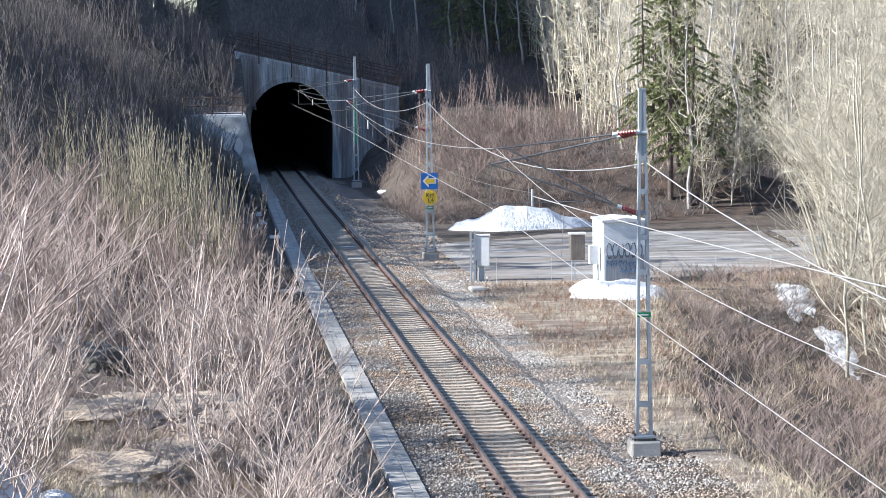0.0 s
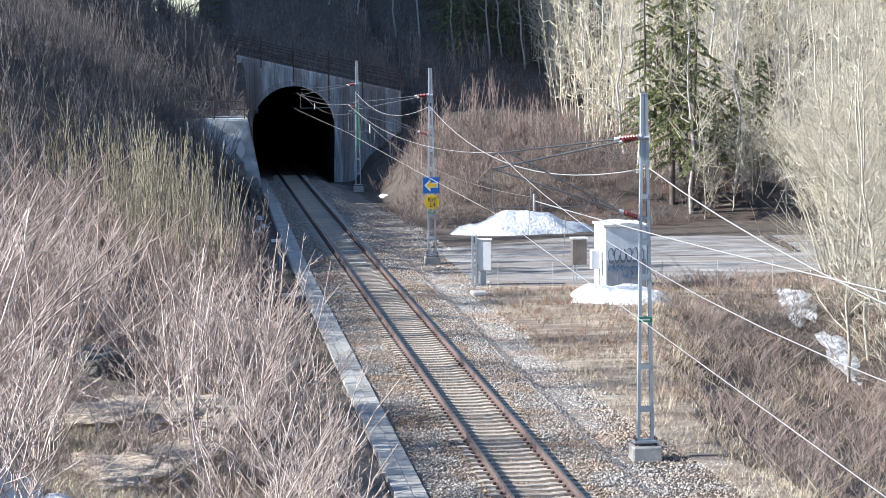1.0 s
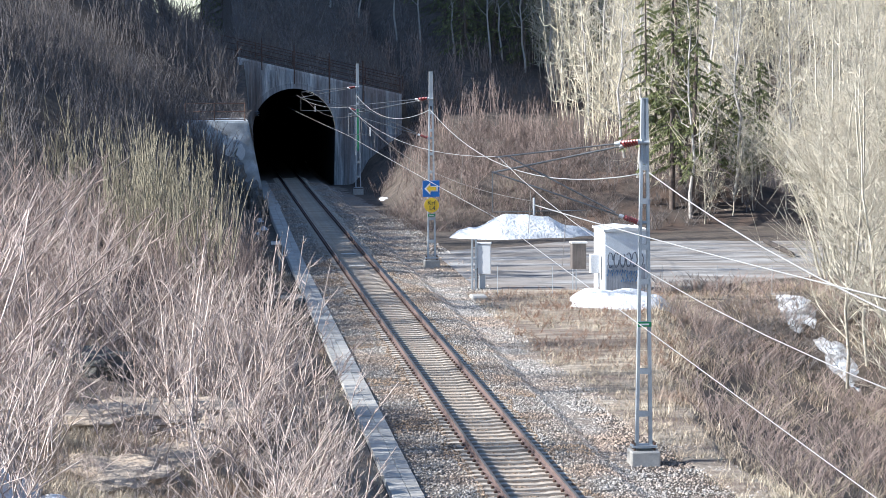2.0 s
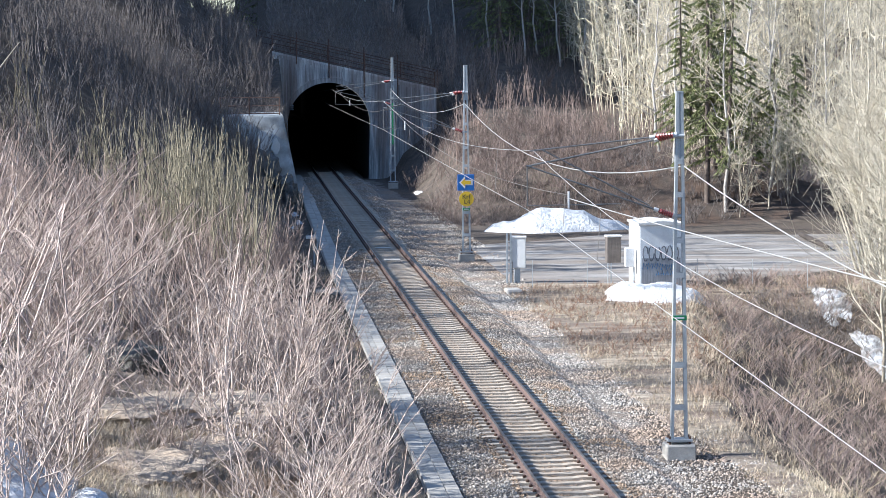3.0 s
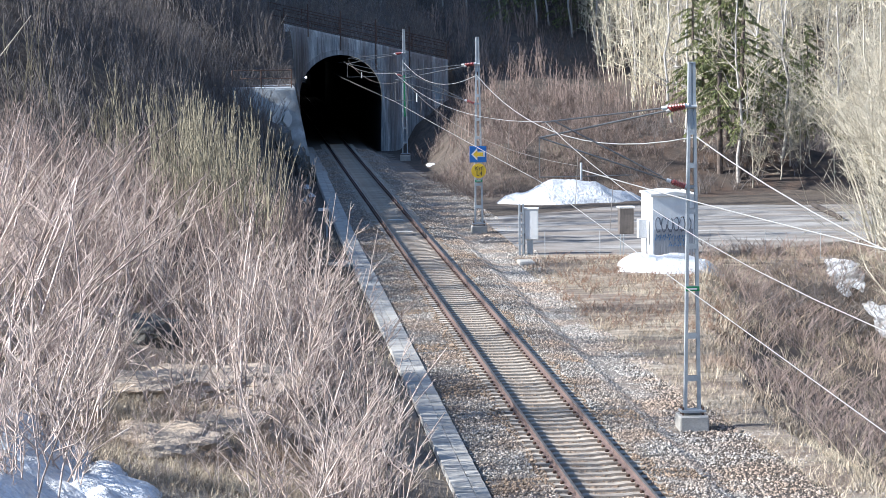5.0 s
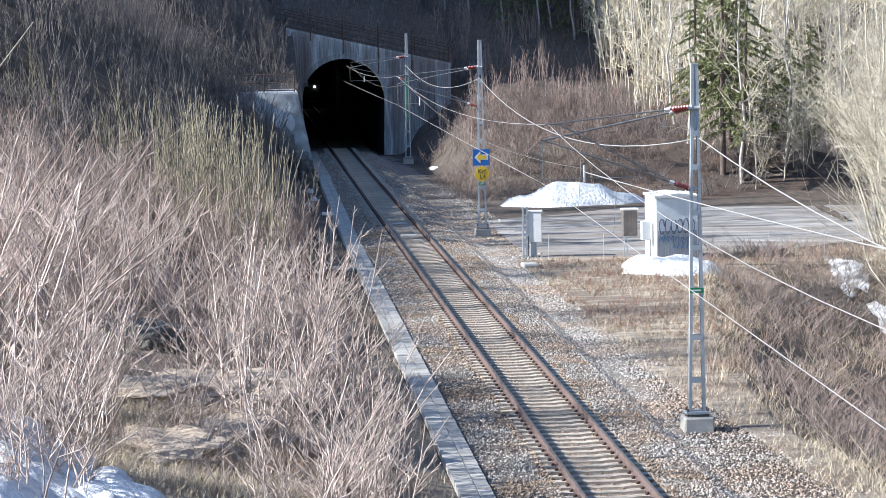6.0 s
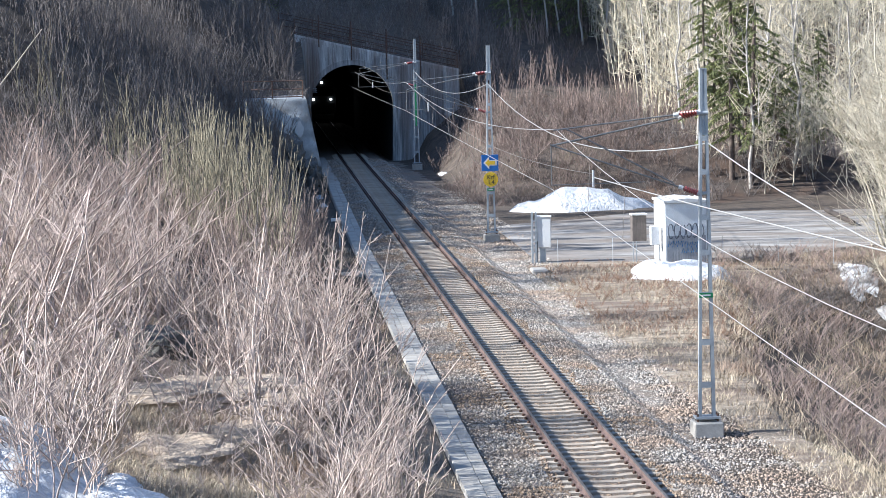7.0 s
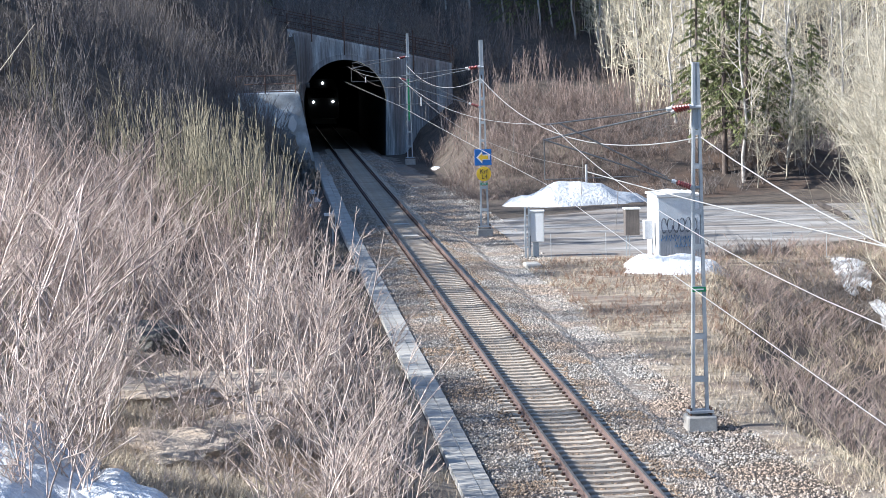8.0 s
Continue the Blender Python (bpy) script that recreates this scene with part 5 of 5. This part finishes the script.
def spruce(name, height, seed, label, first=0.12, width=0.2, layers=26, sparse=0.0, sprays=46):
    """Trunk with whorls of drooping boughs, each hung with short needle sprays."""
    r = np.random.RandomState(seed)
    g = empty(name, None, label, "spruce", "spruces")
    s = np.linspace(0, 1, 7)
    link("trunk", mesh_of("trunk", *tubes([np.stack([0 * s, 0 * s, s * height - 0.3], -1)], [0.0095 * height * (1 - 0.93 * s) + 0.01], 7)), M_SPRUCEBARK, g, "", True)
    q = np.concatenate([np.full(6, first + (0.98 - first) * i / layers) + r.normal(0, 0.014, 6) for i in range(layers)])
    q = q[r.rand(len(q)) > sparse]
    n = len(q)
    a = r.uniform(0, 6.28, n)
    L = height * width * (1.04 - q) ** 0.8 * r.uniform(0.35, 1.3, n)
    t = np.linspace(0, 1, 5)
    D = np.stack([np.cos(a), np.sin(a), 0 * a], -1)
    P = np.zeros((n, 5, 3))
    P[:, :, :2] = L[:, None, None] * t[None, :, None] * D[:, None, :2]
    P[:, :, 2] = (q * height)[:, None] + L[:, None] * (0.12 * t - 0.75 * t ** 2 + 0.25 * t ** 4)
    tagged(link("branchwork", mesh_of("branchwork", *tubes(P, (0.008 + 0.014 * L)[:, None] * (1 - 0.85 * t), 3)), M_SPRUCEBARK, g), kind="stuff")
    m = sprays
    u = r.uniform(0.12, 1, (n, m)) * 3.999
    i = u.astype(int)
    w = (u - i)[..., None]
    rows = np.arange(n)[:, None]
    A = P[rows, i] * (1 - w) + P[rows, i + 1] * w
    side = np.stack([-D[:, 1], D[:, 0], 0 * a], -1)
    sg_ = r.choice([-1, 1], (n, m))[..., None]
    W = side[:, None] * sg_ * r.uniform(0.3, 1, (n, m, 1)) + D[:, None] * r.uniform(0.3, 1, (n, m, 1))
    W[..., 2] -= r.uniform(0.3, 1.5, (n, m))
    W /= np.linalg.norm(W, axis=-1, keepdims=True)
    LL = (0.11 + 0.12 * L)[:, None] * r.uniform(0.5, 1.2, (n, m))
    N = np.cross(W, r.normal(0, 1, (n, m, 3)))
    N /= np.linalg.norm(N, axis=-1, keepdims=True)
    wd = 0.11 * LL[..., None] * N
    tip = A + LL[..., None] * W
    mid_ = A + 0.55 * LL[..., None] * W + np.array([0, 0, 0.03])
    V = np.stack([A, mid_ + wd, tip, mid_ - wd], axis=2).reshape(-1, 3)
    F = np.arange(len(V)).reshape(-1, 4)
    tagged(link("foliage", mesh_of("foliage", V, F), M_SPRUCE, g, "dark green needle sprays"), kind="stuff")
    return g


tr = random.Random(17)


def plant(protos, places, group=""):
    """Sets copies of the prototypes at places (x, y); the prototypes themselves take the first ones."""
    for i, (x, y) in enumerate(places):
        p = protos[i % len(protos)]
        m = pose(x, y, float(land(x, y)) - 0.1, tr.uniform(-2, 2), tr.uniform(-2, 2), tr.uniform(0, 360))
        if i < len(protos):
            p.matrix_basis = m
        else:
            copy_thing(p, m)


for protos, spots in plant_later:
    plant(protos, spots)
for i, (x, y) in enumerate(lean_spots):
    m = pose(x, y, float(land(x, y)) - 0.1, 0, 0, tr.uniform(-25, 25))
    if i < len(arch_bush):
        arch_bush[i].matrix_basis = m
    else:
        copy_thing(arch_bush[i % len(arch_bush)], m)
birches = [tree("birch_tree", h, 50 + i, M_BIRCH, M_CROWN, "slender bare birch with pale bark", 22, 8, 3, 0.1, 0.2, 0.24, 0.017) for i, h in enumerate((15, 13, 17))]
bp_ = random.Random(8)


def wood(n, x0, x1, y0, y1, gap, keep=lambda x, y: True):
    out = []
    for _ in range(n * 60):
        x, y = bp_.uniform(x0, x1), bp_.uniform(y0, y1)
        if keep(x, y) and all((x - a) ** 2 + (y - b_) ** 2 > gap * gap for a, b_ in out):
            out.append((x, y))
            if len(out) == n:
                break
    return out


brush("far_wood", "pale bare saplings filling the wood", M_CROWN, 1300, (15, 62, 158, 232), 36, (3.0, 11.0), 3, lambda x, y: (x > 19 + (y - 156) * 0.06) & (x < 0.28 * y + 6), 1.0, twigs=18, lean=0.1, twig_len=0.2, spread=1.5, r0=0.012, rmin=0.013, k1=3, crook=0.12, wiggle=0.035)
plant(birches, wood(62, 16, 52, 156, 215, 2.2, lambda x, y: x > 19 + (y - 156) * 0.06 and x < 0.27 * y + 4))
for i, (x, y) in enumerate([(21.4, 138.2), (24.3, 141.0), (19.0, 144.0)]):
    copy_thing(birches[i], pose(x, y, float(land(x, y)) - 0.1, 0, 0, 70 * i))
aspens = [tree("aspen_tree", h, 70 + i, M_ASPEN, M_ASPEN, "tall bare grey-green tree beside the gully", 30, 9, 3, 0.065, 0.12, 0.2, 0.011) for i, h in enumerate((14, 12, 16))]
plant(aspens, wood(62, 14.5, 33, 76, 132, 1.2, lambda x, y: x > np.interp(y, [76, 90, 97, 112, 132], [14.6, 16.6, 18.2, 22.8, 28.0]) and x < 0.25 * y + 3))
young = [tree("sapling", h, 80 + i, M_ASPEN, M_CROWN, "thin pale sapling among the trees", 18, 8, 3, 0.035, 0.1, 0.24, 0.009) for i, h in enumerate((6, 7.5))]
plant(young, wood(56, 17, 40, 82, 165, 1.3, lambda x, y: (y < 97 and x > 18) or (97 <= y < 140 and x > 24 + (y - 97) * 0.2) or (y > 152 and x > 21)))
spruces = [spruce("spruce_tree", 19, 90, "tall spruce with ragged drooping boughs by the road", 0.17, 0.115, 34, 0.3, 84), spruce("spruce_tree", 13, 91, "green spruce at the wood's edge", 0.2, 0.16, 26, 0.3, 80), spruce("spruce_tree", 8, 92, "young green spruce under the trees", 0.2, 0.27, 18, 0.2, 60)]
# the last three are added out of view, to shade the upper left bank
plant(spruces, [(20.3, 139.6), (19.4, 143.0), (23.4, 141.4), (21.9, 145.5), (23.0, 148.5), (25.2, 143.0), (21.2, 138.6), (20.6, 147.0), (26.6, 145.0), (-22.8, 106.0), (-24.2, 108.0), (-23.8, 111.0)])
dark = [spruce("spruce_tree", 17, 95 + i, "dark spruce in the wood on the hill", 0.05, 0.17, 20, 0.0, 22) for i in range(2)]
plant(dark, wood(42, 16, 30, 214, 250, 2.3) + wood(12, -20, 16, 238, 262, 3.0))
plant([spruce("spruce_tree", 16, 99, "dark spruce on the shaded hill", 0.04, 0.18, 20, 0.0, 20)], [(-23.5, 115), (-22.5, 121), (-26, 125.5), (-23.5, 130), (-22.6, 118), (-25.5, 136), (-22.2, 126)])
for i, (x, y) in enumerate([(21.6, 137.4), (22.3, 139.0), (23.6, 138.2), (24.4, 140.0), (25.2, 139.2), (26.1, 140.6), (27.2, 140.2), (20.6, 141.0), (28.2, 142.0), (29.2, 141.4), (23.2, 142.6), (26.2, 143.4), (30.4, 143.8), (19.2, 140.0)]):
    copy_thing(young[i % 2], pose(x, y, float(land(x, y)) - 0.1, 0, 0, 50 * i))
brush("woodland_brush", "dark undergrowth behind the road", M_TWIGDARK, 1300, (14, 36, 131, 156), 44, (0.3, 1.5), 8, lambda x, y: y > np.interp(x, [14, 20, 26, 36], [134, 136.5, 139, 146]), 1.0, twigs=7, lean=0.4, twig_len=0.4, r0=0.03, rmin=0.006, k1=2)
# many-stemmed tree leaning over the road's end
lt_r = np.random.RandomState(5)
leaner = empty("leaning_tree", None, "pale many-stemmed tree leaning over the road", "tree", "trees by the yard")
tops = []
for k in range(8):
    bx, by = 21.0 + lt_r.normal(0, 0.35), 105.0 + lt_r.normal(0, 0.5)
    dx, h = -0.7 - 1.5 * k / 7 + lt_r.normal(0, 0.25), lt_r.uniform(7.5, 10.5)
    t_ = np.linspace(0, 1, 9)
    wob_ = np.cumsum(lt_r.normal(0, 0.05, (9, 2)), axis=0)
    line = np.stack([bx + dx * t_ + (-0.9 - 0.2 * k) * t_ ** 3 + wob_[:, 0], by + wob_[:, 1] + 0.8 * t_, float(land(bx, by)) - 0.3 + h * t_ - 0.9 * t_ ** 3], -1)
    link("trunk", mesh_of("trunk", *tubes([line], [0.06 * (1 - 0.88 * t_) + 0.007], 6)), M_ASPEN, leaner, "", True)
    tops.append(line[3:])
lt_base = np.concatenate([t_[lt_r.randint(0, 5, 16)] for t_ in tops])
crown_v = thicket(lt_base, lt_r.uniform(0.7, 2.0, len(lt_base)), 6, twigs=8, sub=3, lean=0.55, spread=1.3, twig_len=0.55, r0=0.012, rmin=0.003, wiggle=0.12, crook=0.13)
tagged(link("crown", mesh_of("crown", *crown_v), M_CROWN, leaner, "fine pale twigs"), kind="stuff")
for i, (x, y) in enumerate(wood(9, -30, -16, 48, 112, 2.2, lambda x, y: x < -10.2 - 0.114 * y)):
    copy_thing(birches[i % 3], pose(x, y, float(land(x, y)) - 0.1, 0, 0, 40 * i))
hillbirch = [tree("birch_tree", 12, 58, M_BIRCH, M_TWIGDARK, "slender white birch in the dark wood", 14, 7, 2, 0.09, 0.35, 0.2)]
plant(hillbirch, [(11.0, 224), (13.2, 219), (18.8, 213), (19.6, 214.5), (8.2, 229), (15.5, 216.5), (5.5, 231), (21.5, 211.5)])


# a tall sapling close to the eye, of which the tip leans into view
lean_tree = empty("sapling", None, "thin pale sapling leaning over the bank", "tree", "trees by the yard")
tip = [(-13.4, 30.0, float(land(-13.4, 30.0)) - 0.2), (-12.9, 30.0, 5.2), (-11.6, 30.0, 7.6), (-10.75, 30.0, 8.75), (-10.35, 30.0, 9.25), (-9.98, 30.0, 9.72)]
link("trunk", mesh_of("trunk", *tubes([tip], [[0.05, 0.04, 0.022, 0.013, 0.010, 0.005]], 6)), M_ASPEN, lean_tree, "", True)
for a, e in (((-12.2, 30, 6.5), (-12.9, 30.2, 8.2)), ((-11.6, 30, 7.6), (-11.9, 29.8, 8.9)), ((-12.6, 30, 5.7), (-11.9, 30.3, 6.3)), ((-10.8, 30, 8.7), (-10.75, 30.1, 9.05))):
    pipe("branch", [a, tuple(0.5 * (p + q) + 0.04 for p, q in zip(a, e)), e], 0.007, M_ASPEN, lean_tree, sides=4)


# ---- train in the tunnel ----
train = empty("train", None, "dark train with three bright headlights in the tunnel", "train")
tb = bmesh.new()
prism(tb, [(-1.4, 0.75), (-1.48, 1.1), (-1.48, 3.4), (-1.25, 4.15), (-0.6, 4.45), (0.6, 4.45), (1.25, 4.15), (1.48, 3.4), (1.48, 1.1), (1.4, 0.75)], "y", 0, 24)
for v in tb.verts:
    if v.co.y < 1 and v.co.z > 1.6:
        v.co.y += (v.co.z - 1.6) * 0.32
body_t = part("body", tb, M_TRAIN, train)
wsb = bmesh.new()
wv = [wsb.verts.new(p) for p in ((-1.1, 0.28, 2.65), (1.1, 0.28, 2.65), (1.0, 0.56, 3.6), (-1.0, 0.56, 3.6))]
wsb.faces.new(wv)
wf = bmesh.ops.extrude_face_region(wsb, geom=wsb.faces[:])
for v in [e for e in wf["geom"] if isinstance(e, bmesh.types.BMVert)]:
    v.co.y += 0.1
    v.co.z += 0.02
part("windscreen", wsb, M_GLASS, train)
part("underframe", boxed(-1.2, 1.2, 0.3, 23.5, 0.2, 0.75), M_BLACK, train)
part("plough", boxed(-1.25, 1.25, -0.2, 0.1, 0.15, 0.7, 0.05), M_BLACK, train)
for x, z, yy in ((-0.93, 2.3, 0.2), (0.93, 2.3, 0.2), (0.0, 4.08, 0.76)):
    hb2 = bmesh.new()
    bmesh.ops.create_uvsphere(hb2, u_segments=12, v_segments=8, radius=0.12, matrix=pose(x, yy - 0.06, z) @ Matrix.Diagonal((1, 0.25, 1, 1)))
    part("headlight", hb2, M_LAMP, train, "bright white headlight")


def motions():
    walk(train, [(t, pose(0, 233 + 26.8 * (8 - t), 0)) for t in (0.0, 2.0, 4.0, 6.0, 8.0)])


motions()
